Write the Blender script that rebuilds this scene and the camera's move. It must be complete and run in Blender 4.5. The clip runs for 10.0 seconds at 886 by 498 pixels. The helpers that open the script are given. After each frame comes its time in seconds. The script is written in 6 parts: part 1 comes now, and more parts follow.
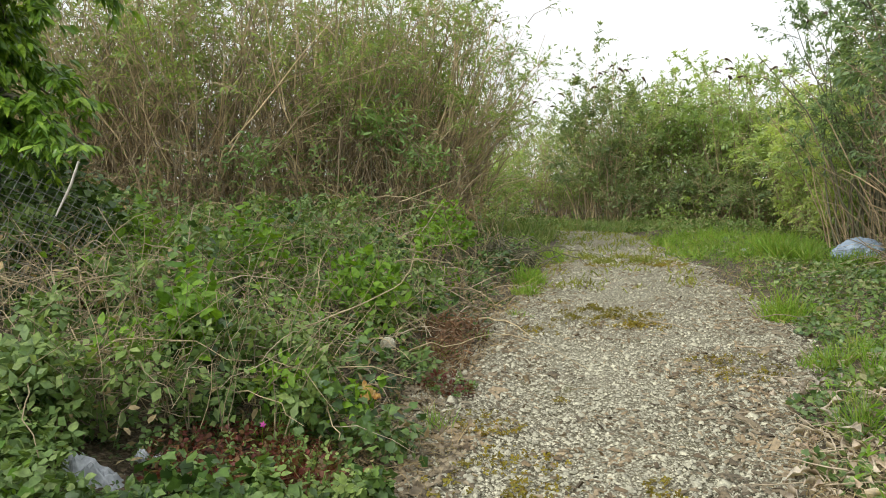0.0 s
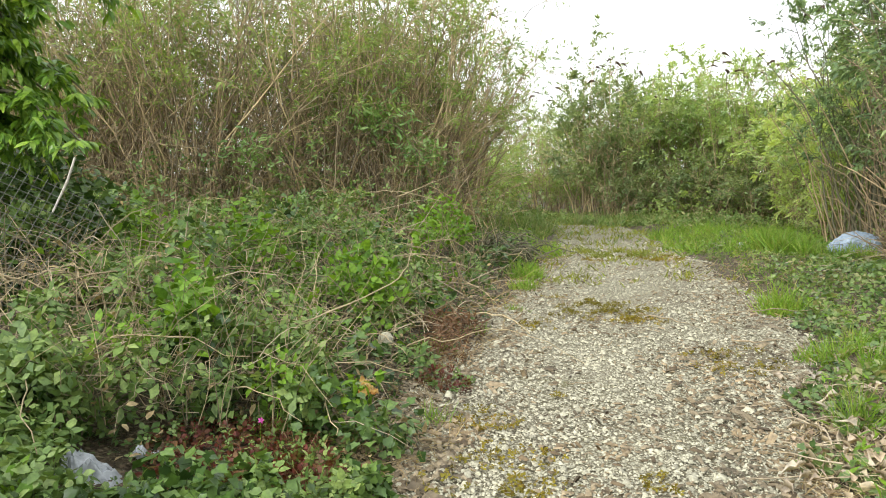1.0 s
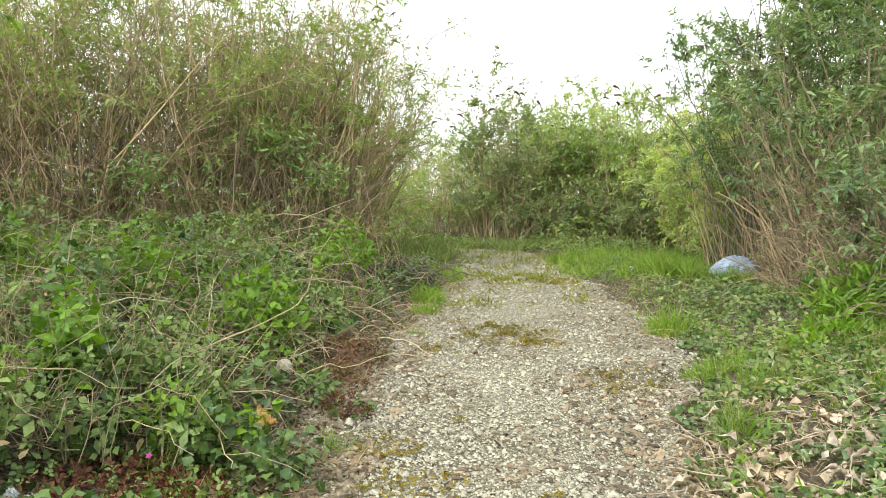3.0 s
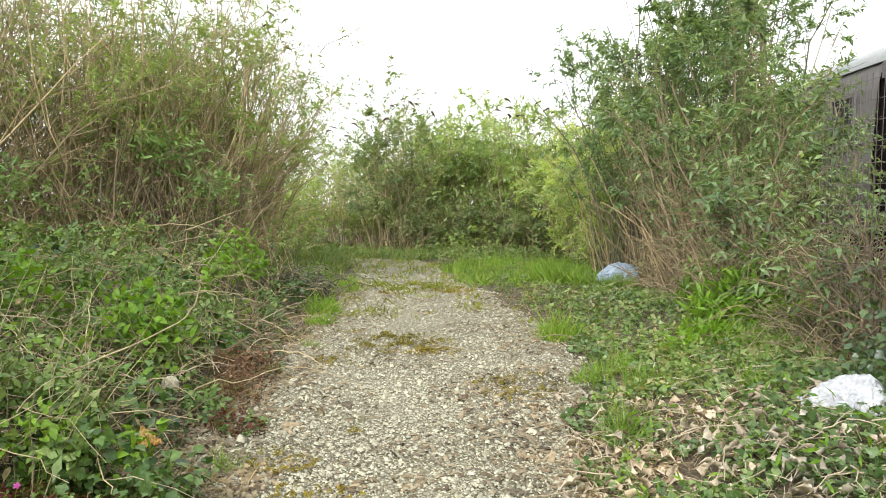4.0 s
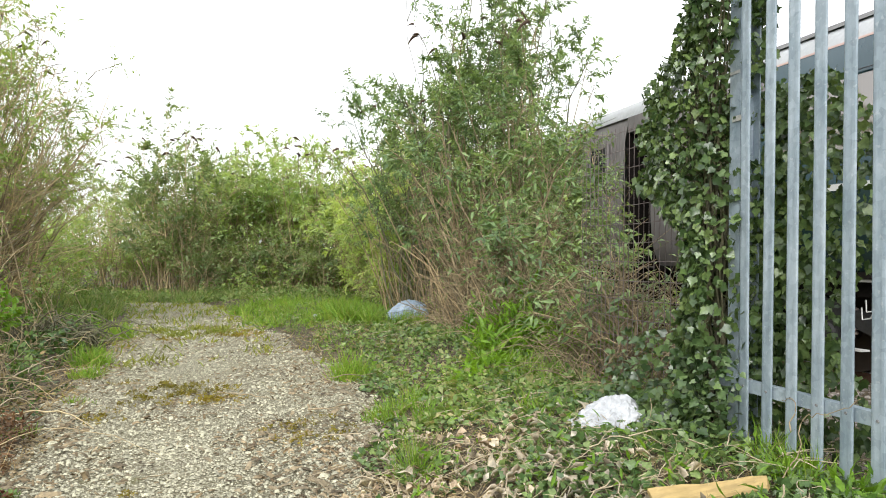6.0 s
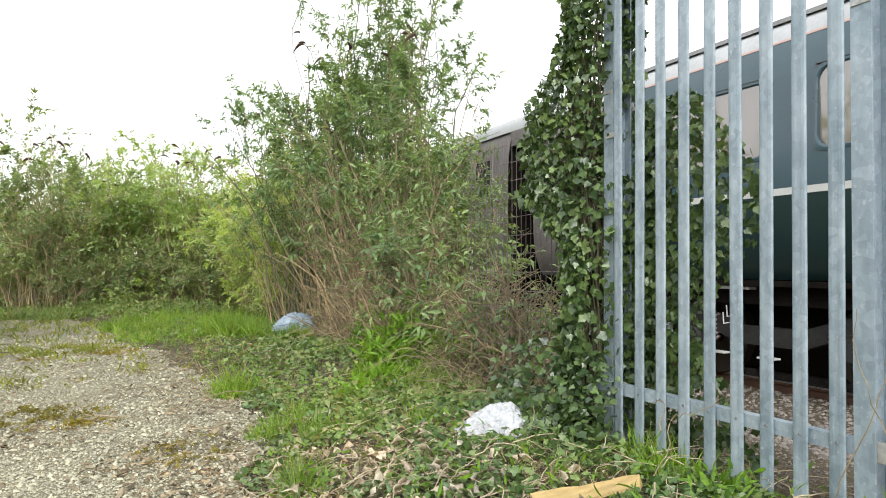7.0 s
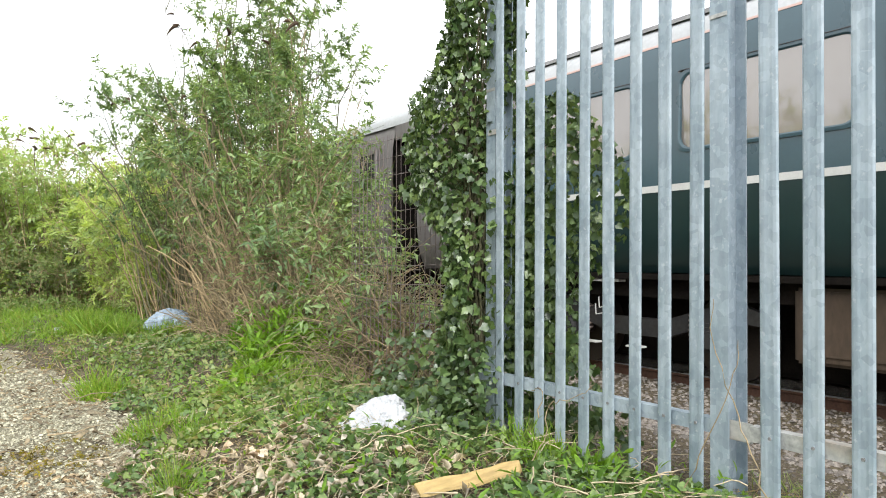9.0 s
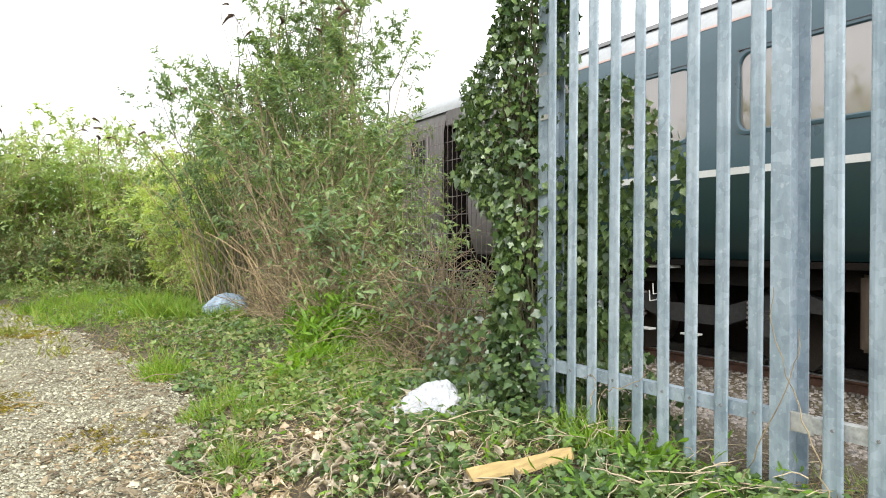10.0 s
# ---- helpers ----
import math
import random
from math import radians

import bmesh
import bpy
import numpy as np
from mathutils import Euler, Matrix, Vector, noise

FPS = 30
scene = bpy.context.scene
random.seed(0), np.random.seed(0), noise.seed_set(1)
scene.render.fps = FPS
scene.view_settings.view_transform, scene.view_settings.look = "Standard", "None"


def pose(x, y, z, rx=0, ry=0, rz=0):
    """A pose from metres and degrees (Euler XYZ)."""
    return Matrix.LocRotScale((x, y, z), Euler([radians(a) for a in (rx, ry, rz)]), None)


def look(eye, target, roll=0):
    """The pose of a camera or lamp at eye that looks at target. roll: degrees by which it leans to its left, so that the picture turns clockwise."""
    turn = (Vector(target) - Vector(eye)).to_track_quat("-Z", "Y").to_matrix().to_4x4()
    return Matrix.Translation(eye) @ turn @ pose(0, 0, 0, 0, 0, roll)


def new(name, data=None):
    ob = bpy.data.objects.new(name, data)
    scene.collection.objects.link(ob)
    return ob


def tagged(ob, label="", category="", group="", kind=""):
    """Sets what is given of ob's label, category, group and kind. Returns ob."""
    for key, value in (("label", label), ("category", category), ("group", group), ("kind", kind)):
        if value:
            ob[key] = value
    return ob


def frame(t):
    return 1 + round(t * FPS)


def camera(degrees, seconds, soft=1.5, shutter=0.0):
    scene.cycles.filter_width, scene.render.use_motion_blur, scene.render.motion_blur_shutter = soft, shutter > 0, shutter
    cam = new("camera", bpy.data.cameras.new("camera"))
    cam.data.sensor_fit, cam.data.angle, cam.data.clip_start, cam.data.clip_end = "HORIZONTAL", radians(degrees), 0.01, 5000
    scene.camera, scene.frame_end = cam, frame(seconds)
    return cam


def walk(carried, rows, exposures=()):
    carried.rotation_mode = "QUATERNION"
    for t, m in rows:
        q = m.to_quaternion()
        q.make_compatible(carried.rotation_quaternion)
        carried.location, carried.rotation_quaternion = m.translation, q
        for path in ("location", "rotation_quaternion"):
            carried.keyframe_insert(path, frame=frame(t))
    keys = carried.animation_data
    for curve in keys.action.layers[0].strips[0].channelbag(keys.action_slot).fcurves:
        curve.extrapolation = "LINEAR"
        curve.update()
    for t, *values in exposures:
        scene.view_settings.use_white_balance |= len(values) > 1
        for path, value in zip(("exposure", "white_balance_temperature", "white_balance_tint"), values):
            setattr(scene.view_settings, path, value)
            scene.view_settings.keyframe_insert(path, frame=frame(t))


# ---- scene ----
cam = camera(64.2, 10.0, soft=1.0)
PATH = [
    (0, (0.285, -0.139, 1.214), (-0.301, 1.764, 1.024), 0.7),
    (0.5, (0.284, -0.142, 1.215), (-0.28, 1.765, 0.994), 0.6),
    (1, (0.287, -0.141, 1.22), (-0.292, 1.763, 1.014), 0.6),
    (1.5, (0.28, -0.143, 1.219), (-0.351, 1.749, 1.073), 0.5),
    (2, (0.285, -0.14, 1.217), (-0.337, 1.758, 1.101), 0.6),
    (2.5, (0.298, -0.149, 1.226), (-0.216, 1.779, 1.096), 0.9),
    (2.7, (0.296, -0.145, 1.227), (-0.13, 1.804, 1.093), 1.1),
    (3.8, (0.303, -0.14, 1.227), (0.213, 1.854, 1.103), 1.3),
    (4, (0.304, -0.143, 1.229), (0.281, 1.855, 1.127), 1.3),
    (4.5, (0.309, -0.137, 1.228), (0.443, 1.857, 1.15), 1.1),
    (5, (0.315, -0.137, 1.231), (0.593, 1.843, 1.156), 1.1),
    (5.5, (0.32, -0.136, 1.233), (0.753, 1.817, 1.196), 1.0),
    (6, (0.319, -0.14, 1.232), (0.872, 1.782, 1.251), 0.8),
    (6.2, (0.326, -0.144, 1.233), (0.94, 1.76, 1.26), 0.7),
    (7.3, (0.332, -0.146, 1.24), (1.233, 1.639, 1.288), 0.3),
    (7.5, (0.317, -0.149, 1.237), (1.241, 1.624, 1.277), 0.3),
    (8, (0.321, -0.148, 1.243), (1.322, 1.583, 1.271), 0.2),
    (8.5, (0.329, -0.144, 1.24), (1.427, 1.527, 1.272), 0.1),
    (9, (0.319, -0.149, 1.237), (1.452, 1.499, 1.273), 0.3),
    (9.5, (0.308, -0.157, 1.243), (1.409, 1.513, 1.25), 0.3),
    (10, (0.312, -0.149, 1.242), (1.325, 1.576, 1.236), 0.3),
]
walk(cam, [(t, look(e, g, r)) for t, e, g, r in PATH], exposures=((0.0, -0.42), (0.5, -0.12), (1.0, 0.0), (2.5, 0.08), (5.0, 0.0), (6.5, -0.03), (8.0, 0.06), (9.0, 0.17), (10.0, 0.2)))

# ---- light: bright overcast sky, a very soft sun ----
world = bpy.data.worlds.new("overcast_sky")
scene.world = world
world.use_nodes = True
wn, wl = world.node_tree.nodes, world.node_tree.links
wn.clear()
sky = wn.new("ShaderNodeTexSky")
sky.sky_type = "NISHITA"
sky.sun_disc = False
sky.sun_elevation, sky.sun_rotation = radians(38), radians(204)
sky.dust_density = 4.0
grey = wn.new("ShaderNodeHueSaturation")
grey.inputs["Saturation"].default_value = 0.12
grey.inputs["Value"].default_value = 0.09
cloud = wn.new("ShaderNodeMix")
cloud.data_type = "RGBA"
cloud.inputs[0].default_value = 0.8
cloud.inputs[7].default_value = (1.0, 1.02, 1.05, 1)
bg = wn.new("ShaderNodeBackground")
bg.inputs["Strength"].default_value = 1.85
wo = wn.new("ShaderNodeOutputWorld")
wl.new(sky.outputs[0], grey.inputs["Color"])
wl.new(grey.outputs[0], cloud.inputs[6])
wl.new(cloud.outputs[2], bg.inputs["Color"])
wl.new(bg.outputs[0], wo.inputs[0])
sun = new("sun", bpy.data.lights.new("sun", "SUN"))
sun.data.energy, sun.data.angle, sun.data.color = 3.1, radians(40), (0.975, 0.98, 0.95)
sun.matrix_world = look((-5, -11, 9.5), (0, 0, 0))

# ---- materials ----
RNG = np.random.default_rng(11)


def mat_base(name):
    m = bpy.data.materials.new(name)
    m.use_nodes = True
    m.node_tree.nodes.clear()
    return m, m.node_tree.nodes, m.node_tree.links


def ramp(nodes, cols, stops=None):
    r = nodes.new("ShaderNodeValToRGB")
    e = r.color_ramp.elements
    k = len(cols)
    stops = stops or [j / max(k - 1, 1) for j in range(k)]
    while len(e) < k:
        e.new(0.5)
    for j, c in enumerate(cols):
        e[j].position = stops[j]
        e[j].color = (*c, 1)
    return r


def noise_tex(nodes, links, scale, detail=4, vec=None, rough=0.6):
    n = nodes.new("ShaderNodeTexNoise")
    n.inputs["Scale"].default_value, n.inputs["Detail"].default_value = scale, detail
    n.inputs["Roughness"].default_value = rough
    if vec is not None:
        links.new(vec, n.inputs["Vector"])
    return n


def mixc(nodes, links, fac, a, b, mode="MIX"):
    m = nodes.new("ShaderNodeMix")
    m.data_type = "RGBA"
    m.blend_type = mode
    for sock, v in ((m.inputs[0], fac), (m.inputs[6], a), (m.inputs[7], b)):
        if hasattr(v, "links"):
            links.new(v, sock)
        elif isinstance(v, tuple):
            sock.default_value = (*v, 1)
        else:
            sock.default_value = v
    return m.outputs[2]


def bump(nodes, links, height, strength=0.4, dist=0.01):
    b = nodes.new("ShaderNodeBump")
    b.inputs["Strength"].default_value, b.inputs["Distance"].default_value = strength, dist
    links.new(height, b.inputs["Height"])
    return b.outputs[0]


def leaf_mat(name, cols, rough=0.5, trans=0.3, spec=0.4, fresh=True):
    """Leaves or blades: a colour for each, blotched, with light coming through."""
    m, n, l = mat_base(name)
    geo = n.new("ShaderNodeNewGeometry")
    r = ramp(n, [(c[0] * 1.2, c[1] * 1.24, c[2] * 0.8) for c in cols] if fresh else cols)
    l.new(geo.outputs["Random Per Island"], r.inputs[0])
    tc = n.new("ShaderNodeTexCoord")
    nz = noise_tex(n, l, 45, 3, tc.outputs["Object"])
    big = noise_tex(n, l, 1.3, 2, tc.outputs["Object"])
    tone = ramp(n, [(0.62, 0.62, 0.6), (1.25, 1.22, 1.1)], [0.3, 0.7])
    l.new(nz.outputs[0], tone.inputs[0])
    tone2 = ramp(n, [(0.75, 0.8, 0.8), (1.2, 1.15, 1.0)], [0.35, 0.65])
    l.new(big.outputs[0], tone2.inputs[0])
    c = mixc(n, l, 1.0, r.outputs[0], tone.outputs[0], "MULTIPLY")
    c = mixc(n, l, 1.0, c, tone2.outputs[0], "MULTIPLY")
    p = n.new("ShaderNodeBsdfPrincipled")
    l.new(c, p.inputs["Base Color"])
    p.inputs["Roughness"].default_value = rough
    p.inputs["Specular IOR Level"].default_value = spec
    t = n.new("ShaderNodeBsdfTranslucent")
    l.new(mixc(n, l, 1.0, c, (1.25, 1.2, 0.6), "MULTIPLY"), t.inputs[0])
    mx = n.new("ShaderNodeMixShader")
    mx.inputs[0].default_value = trans
    l.new(p.outputs[0], mx.inputs[1])
    l.new(t.outputs[0], mx.inputs[2])
    o = n.new("ShaderNodeOutputMaterial")
    l.new(mx.outputs[0], o.inputs[0])
    return m


def solid_mat(name, cols, scale=8.0, rough=0.6, metal=0.0, bump_s=0.3, bump_d=0.004, fine=60.0, stretch=(1, 1, 1), island=False, spec=0.5, coat=0.0, grain=0.28, vary=0.55):
    """A surface blotched between colours at two scales, with fine relief."""
    m, n, l = mat_base(name)
    tc = n.new("ShaderNodeTexCoord")
    mp = n.new("ShaderNodeMapping")
    mp.inputs["Scale"].default_value = stretch
    l.new(tc.outputs["Object"], mp.inputs[0])
    big = noise_tex(n, l, scale, 5, mp.outputs[0])
    small = noise_tex(n, l, fine, 4, mp.outputs[0])
    r = ramp(n, cols, [0.28 + 0.44 * j / max(len(cols) - 1, 1) for j in range(len(cols))])
    l.new(big.outputs[0], r.inputs[0])
    t = ramp(n, [(1 - grain,) * 3, (1 + 0.65 * grain,) * 3], [0.3, 0.7])
    l.new(small.outputs[0], t.inputs[0])
    c = mixc(n, l, 1.0, r.outputs[0], t.outputs[0], "MULTIPLY")
    if island:
        geo = n.new("ShaderNodeNewGeometry")
        v = ramp(n, [(1 - vary,) * 3, (1 + vary * 0.8, 1 + vary * 0.75, 1 + vary * 0.65)])
        l.new(geo.outputs["Random Per Island"], v.inputs[0])
        c = mixc(n, l, 1.0, c, v.outputs[0], "MULTIPLY")
    p = n.new("ShaderNodeBsdfPrincipled")
    l.new(c, p.inputs["Base Color"])
    rr = n.new("ShaderNodeMapRange")
    rr.inputs["To Min"].default_value, rr.inputs["To Max"].default_value = max(rough - 0.12, 0.02), min(rough + 0.12, 1)
    l.new(big.outputs[0], rr.inputs[0])
    l.new(rr.outputs[0], p.inputs["Roughness"])
    p.inputs["Metallic"].default_value = metal
    p.inputs["Specular IOR Level"].default_value = spec
    p.inputs["Coat Weight"].default_value = coat
    p.inputs["Coat Roughness"].default_value = 0.12
    if bump_s:
        l.new(bump(n, l, small.outputs[0], bump_s, bump_d), p.inputs["Normal"])
    o = n.new("ShaderNodeOutputMaterial")
    l.new(p.outputs[0], o.inputs[0])
    return m


def gravel_mat(name, tones, scale, moss=0.0, soil=0.25):
    """Broken stone: a tone for each chip, dirt between, patches of soil and moss."""
    m, n, l = mat_base(name)
    tc = n.new("ShaderNodeTexCoord")
    dis = noise_tex(n, l, 30, 2, tc.outputs["Object"])
    warp = mixc(n, l, 0.04, tc.outputs["Object"], dis.outputs[1], "ADD")
    layers = []
    for sc in (scale, scale * 2.4):
        v = n.new("ShaderNodeTexVoronoi")
        v.inputs["Scale"].default_value = sc
        v.distance = "MANHATTAN"
        l.new(warp, v.inputs["Vector"])
        layers.append(v)
    sep = n.new("ShaderNodeSeparateColor")
    l.new(layers[0].outputs["Color"], sep.inputs[0])
    r = ramp(n, tones)
    l.new(sep.outputs[0], r.inputs[0])
    sep2 = n.new("ShaderNodeSeparateColor")
    l.new(layers[1].outputs["Color"], sep2.inputs[0])
    r2 = ramp(n, tones)
    l.new(sep2.outputs[1], r2.inputs[0])
    pick = noise_tex(n, l, 14, 3, tc.outputs["Object"])
    pr = ramp(n, [(0, 0, 0), (1, 1, 1)], [0.42, 0.58])
    l.new(pick.outputs[0], pr.inputs[0])
    c = mixc(n, l, pr.outputs[0], r.outputs[0], r2.outputs[0])
    gap = ramp(n, [(1.08, 1.08, 1.08), (0.3, 0.27, 0.21)], [0.4, 0.85])
    l.new(layers[0].outputs["Distance"], gap.inputs[0])
    c = mixc(n, l, 0.85, c, gap.outputs[0], "MULTIPLY")
    dirt = noise_tex(n, l, 1.1, 6, tc.outputs["Object"], 0.7)
    dr = ramp(n, [(0, 0, 0), (1, 1, 1)], [0.5, 0.72])
    l.new(dirt.outputs[0], dr.inputs[0])
    fac = n.new("ShaderNodeMath")
    fac.operation = "MULTIPLY"
    fac.inputs[1].default_value = soil * 2
    l.new(dr.outputs[0], fac.inputs[0])
    c = mixc(n, l, fac.outputs[0], c, (0.13, 0.1, 0.07))
    if moss:
        mo = noise_tex(n, l, 1.7, 5, tc.outputs["Object"], 0.75)
        mr = ramp(n, [(0, 0, 0), (1, 1, 1)], [0.6, 0.72])
        l.new(mo.outputs[0], mr.inputs[0])
        f2 = n.new("ShaderNodeMath")
        f2.operation = "MULTIPLY"
        f2.inputs[1].default_value = moss
        l.new(mr.outputs[0], f2.inputs[0])
        c = mixc(n, l, f2.outputs[0], c, (0.15, 0.15, 0.035))
    p = n.new("ShaderNodeBsdfPrincipled")
    l.new(c, p.inputs["Base Color"])
    p.inputs["Roughness"].default_value = 0.85
    inv = n.new("ShaderNodeMath")
    inv.operation = "SUBTRACT"
    inv.inputs[0].default_value = 1.0
    l.new(layers[0].outputs["Distance"], inv.inputs[1])
    l.new(bump(n, l, inv.outputs[0], 0.8, 0.012), p.inputs["Normal"])
    o = n.new("ShaderNodeOutputMaterial")
    l.new(p.outputs[0], o.inputs[0])
    return m


def galv_mat():
    """Weathered zinc: crystal spangle, chalky bloom and faint runs down the strip."""
    m, n, l = mat_base("galvanised_steel")
    tc = n.new("ShaderNodeTexCoord")
    info = n.new("ShaderNodeObjectInfo")
    shift = n.new("ShaderNodeVectorMath")
    shift.operation = "ADD"
    gap = n.new("ShaderNodeMath")
    gap.operation = "MULTIPLY"
    gap.inputs[1].default_value = 37.0
    l.new(info.outputs["Random"], gap.inputs[0])
    l.new(tc.outputs["Object"], shift.inputs[0])
    l.new(gap.outputs[0], shift.inputs[1])
    vo = n.new("ShaderNodeTexVoronoi")
    vo.inputs["Scale"].default_value = 34
    l.new(shift.outputs[0], vo.inputs["Vector"])
    sep = n.new("ShaderNodeSeparateColor")
    l.new(vo.outputs["Color"], sep.inputs[0])
    cells = ramp(n, [(0.86, 0.87, 0.88), (1.1, 1.1, 1.1)])
    l.new(sep.outputs[0], cells.inputs[0])
    mp = n.new("ShaderNodeMapping")
    mp.inputs["Scale"].default_value = (1, 1, 0.35)
    l.new(shift.outputs[0], mp.inputs[0])
    cloud_n = noise_tex(n, l, 9, 5, mp.outputs[0], 0.65)
    base = ramp(n, [(0.235, 0.3, 0.345), (0.335, 0.4, 0.45), (0.45, 0.515, 0.56)], [0.3, 0.5, 0.72])
    l.new(cloud_n.outputs[0], base.inputs[0])
    bloom = noise_tex(n, l, 38, 3, shift.outputs[0])
    br = ramp(n, [(0, 0, 0), (1, 1, 1)], [0.62, 0.7])
    l.new(bloom.outputs[0], br.inputs[0])
    c = mixc(n, l, 1.0, base.outputs[0], cells.outputs[0], "MULTIPLY")
    half = n.new("ShaderNodeMath")
    half.operation = "MULTIPLY"
    half.inputs[1].default_value = 0.5
    l.new(br.outputs[0], half.inputs[0])
    c = mixc(n, l, half.outputs[0], c, (0.56, 0.6, 0.63))
    p = n.new("ShaderNodeBsdfPrincipled")
    l.new(c, p.inputs["Base Color"])
    p.inputs["Metallic"].default_value = 0.35
    rr = n.new("ShaderNodeMapRange")
    rr.inputs["To Min"].default_value, rr.inputs["To Max"].default_value = 0.5, 0.7
    l.new(cloud_n.outputs[0], rr.inputs[0])
    l.new(rr.outputs[0], p.inputs["Roughness"])
    o = n.new("ShaderNodeOutputMaterial")
    l.new(p.outputs[0], o.inputs[0])
    return m


M_SOIL = gravel_mat("soil", [(0.07, 0.05, 0.03), (0.13, 0.095, 0.055), (0.22, 0.17, 0.11), (0.1, 0.1, 0.04)], 40, 0.5, 0.3)
M_PATH = gravel_mat("gravel", [(0.21, 0.195, 0.13), (0.42, 0.4, 0.28), (0.52, 0.495, 0.36), (0.34, 0.315, 0.215), (0.6, 0.575, 0.45)], 60, 0.7, 0.24)
M_STONE = solid_mat("chip_stone", [(0.24, 0.225, 0.155), (0.45, 0.43, 0.31), (0.55, 0.525, 0.395), (0.36, 0.34, 0.25), (0.58, 0.555, 0.43)], 20, 0.85, island=True, fine=120, vary=0.32)
M_BSTONE = solid_mat("ballast_stone", [(0.12, 0.1, 0.085), (0.22, 0.195, 0.175), (0.3, 0.275, 0.25)], 20, 0.85, island=True, fine=120, vary=0.45)
M_STEM = solid_mat("brown_bark", [(0.38, 0.285, 0.16), (0.62, 0.5, 0.31)], 3, 0.8, island=True, fine=40)
M_STEMR = solid_mat("tan_bark", [(0.19, 0.145, 0.085), (0.37, 0.295, 0.18)], 3, 0.8, island=True, fine=40)
M_STEMG = solid_mat("grey_green_bark", [(0.1, 0.1, 0.055), (0.2, 0.18, 0.11)], 3, 0.8, island=True, fine=40)
M_TRUNK = solid_mat("dark_green_bark", [(0.035, 0.035, 0.022), (0.07, 0.065, 0.045)], 6, 0.8, fine=40)
M_OLDCANE = solid_mat("old_cane", [(0.25, 0.18, 0.1), (0.46, 0.35, 0.21)], 3, 0.75, island=True, fine=40)
M_CANE = solid_mat("dry_cane", [(0.25, 0.195, 0.105), (0.46, 0.38, 0.23)], 3, 0.75, island=True, fine=40)
M_STRAW = leaf_mat("dry_straw", [(0.3, 0.22, 0.12), (0.45, 0.36, 0.22), (0.22, 0.16, 0.09)], 0.7, 0.2, fresh=False)
M_BLEACH = leaf_mat("bleached_straw", [(0.42, 0.36, 0.25), (0.56, 0.5, 0.38), (0.34, 0.27, 0.17)], 0.7, 0.2, fresh=False)
M_WILLOW = leaf_mat("willow_leaf", [(0.22, 0.33, 0.11), (0.31, 0.44, 0.15), (0.41, 0.53, 0.2), (0.25, 0.36, 0.17)], 0.55, 0.48, fresh=False)
M_WILLOWD = leaf_mat("dark_shrub_leaf", [(0.2, 0.275, 0.145), (0.27, 0.36, 0.185), (0.35, 0.44, 0.23)], 0.55, 0.45, fresh=False)
M_LIME = leaf_mat("lime_leaf", [(0.35, 0.475, 0.2), (0.44, 0.58, 0.25), (0.4, 0.52, 0.3)], 0.5, 0.5, fresh=False)
M_PALE = leaf_mat("pale_lime_leaf", [(0.44, 0.57, 0.24), (0.55, 0.68, 0.29), (0.5, 0.62, 0.35)], 0.5, 0.55, fresh=False)
M_BRAMBLE = leaf_mat("bramble_leaf", [(0.08, 0.15, 0.043), (0.145, 0.235, 0.065), (0.29, 0.39, 0.14), (0.105, 0.185, 0.055), (0.18, 0.28, 0.085)], 0.5, 0.28, fresh=False)
M_SPROUT = leaf_mat("young_leaf", [(0.12, 0.22, 0.035), (0.18, 0.31, 0.05), (0.1, 0.2, 0.05)], 0.5, 0.4)
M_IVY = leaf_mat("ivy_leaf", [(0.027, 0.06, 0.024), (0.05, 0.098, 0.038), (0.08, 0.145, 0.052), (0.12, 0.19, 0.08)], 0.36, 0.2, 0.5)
M_LAUREL = leaf_mat("laurel_leaf", [(0.07, 0.15, 0.03), (0.14, 0.26, 0.05), (0.27, 0.4, 0.085), (0.09, 0.18, 0.04)], 0.32, 0.3, 0.5)
M_GRASS = leaf_mat("fresh_grass", [(0.145, 0.275, 0.035), (0.21, 0.39, 0.05), (0.26, 0.4, 0.07), (0.32, 0.35, 0.11)], 0.5, 0.4, fresh=False)
M_RED = leaf_mat("red_leaf", [(0.12, 0.034, 0.028), (0.18, 0.05, 0.04), (0.12, 0.085, 0.035), (0.22, 0.1, 0.055)], 0.55, 0.3, fresh=False)
M_RUST = leaf_mat("rust_fern", [(0.14, 0.075, 0.045), (0.2, 0.115, 0.07), (0.1, 0.06, 0.04)], 0.7, 0.2, fresh=False)
M_LITTER = leaf_mat("dry_leaf", [(0.4, 0.32, 0.27), (0.56, 0.48, 0.43), (0.68, 0.61, 0.56), (0.27, 0.19, 0.14)], 0.7, 0.15, fresh=False)
M_MOSS = leaf_mat("moss", [(0.14, 0.12, 0.02), (0.21, 0.17, 0.03), (0.16, 0.1, 0.025)], 0.8, 0.2)
M_SPRIG = leaf_mat("blue_green_leaf", [(0.18, 0.3, 0.11), (0.26, 0.41, 0.16), (0.21, 0.35, 0.14)], 0.55, 0.35, fresh=False)
M_IVYG = leaf_mat("fence_ivy_leaf", [(0.034, 0.068, 0.027), (0.068, 0.122, 0.045), (0.115, 0.185, 0.068), (0.19, 0.27, 0.11)], 0.28, 0.2, 0.65, fresh=False)
M_IVYC = leaf_mat("ground_ivy_leaf", [(0.07, 0.135, 0.046), (0.125, 0.21, 0.072), (0.18, 0.275, 0.1), (0.25, 0.335, 0.14)], 0.36, 0.25, 0.5, fresh=False)
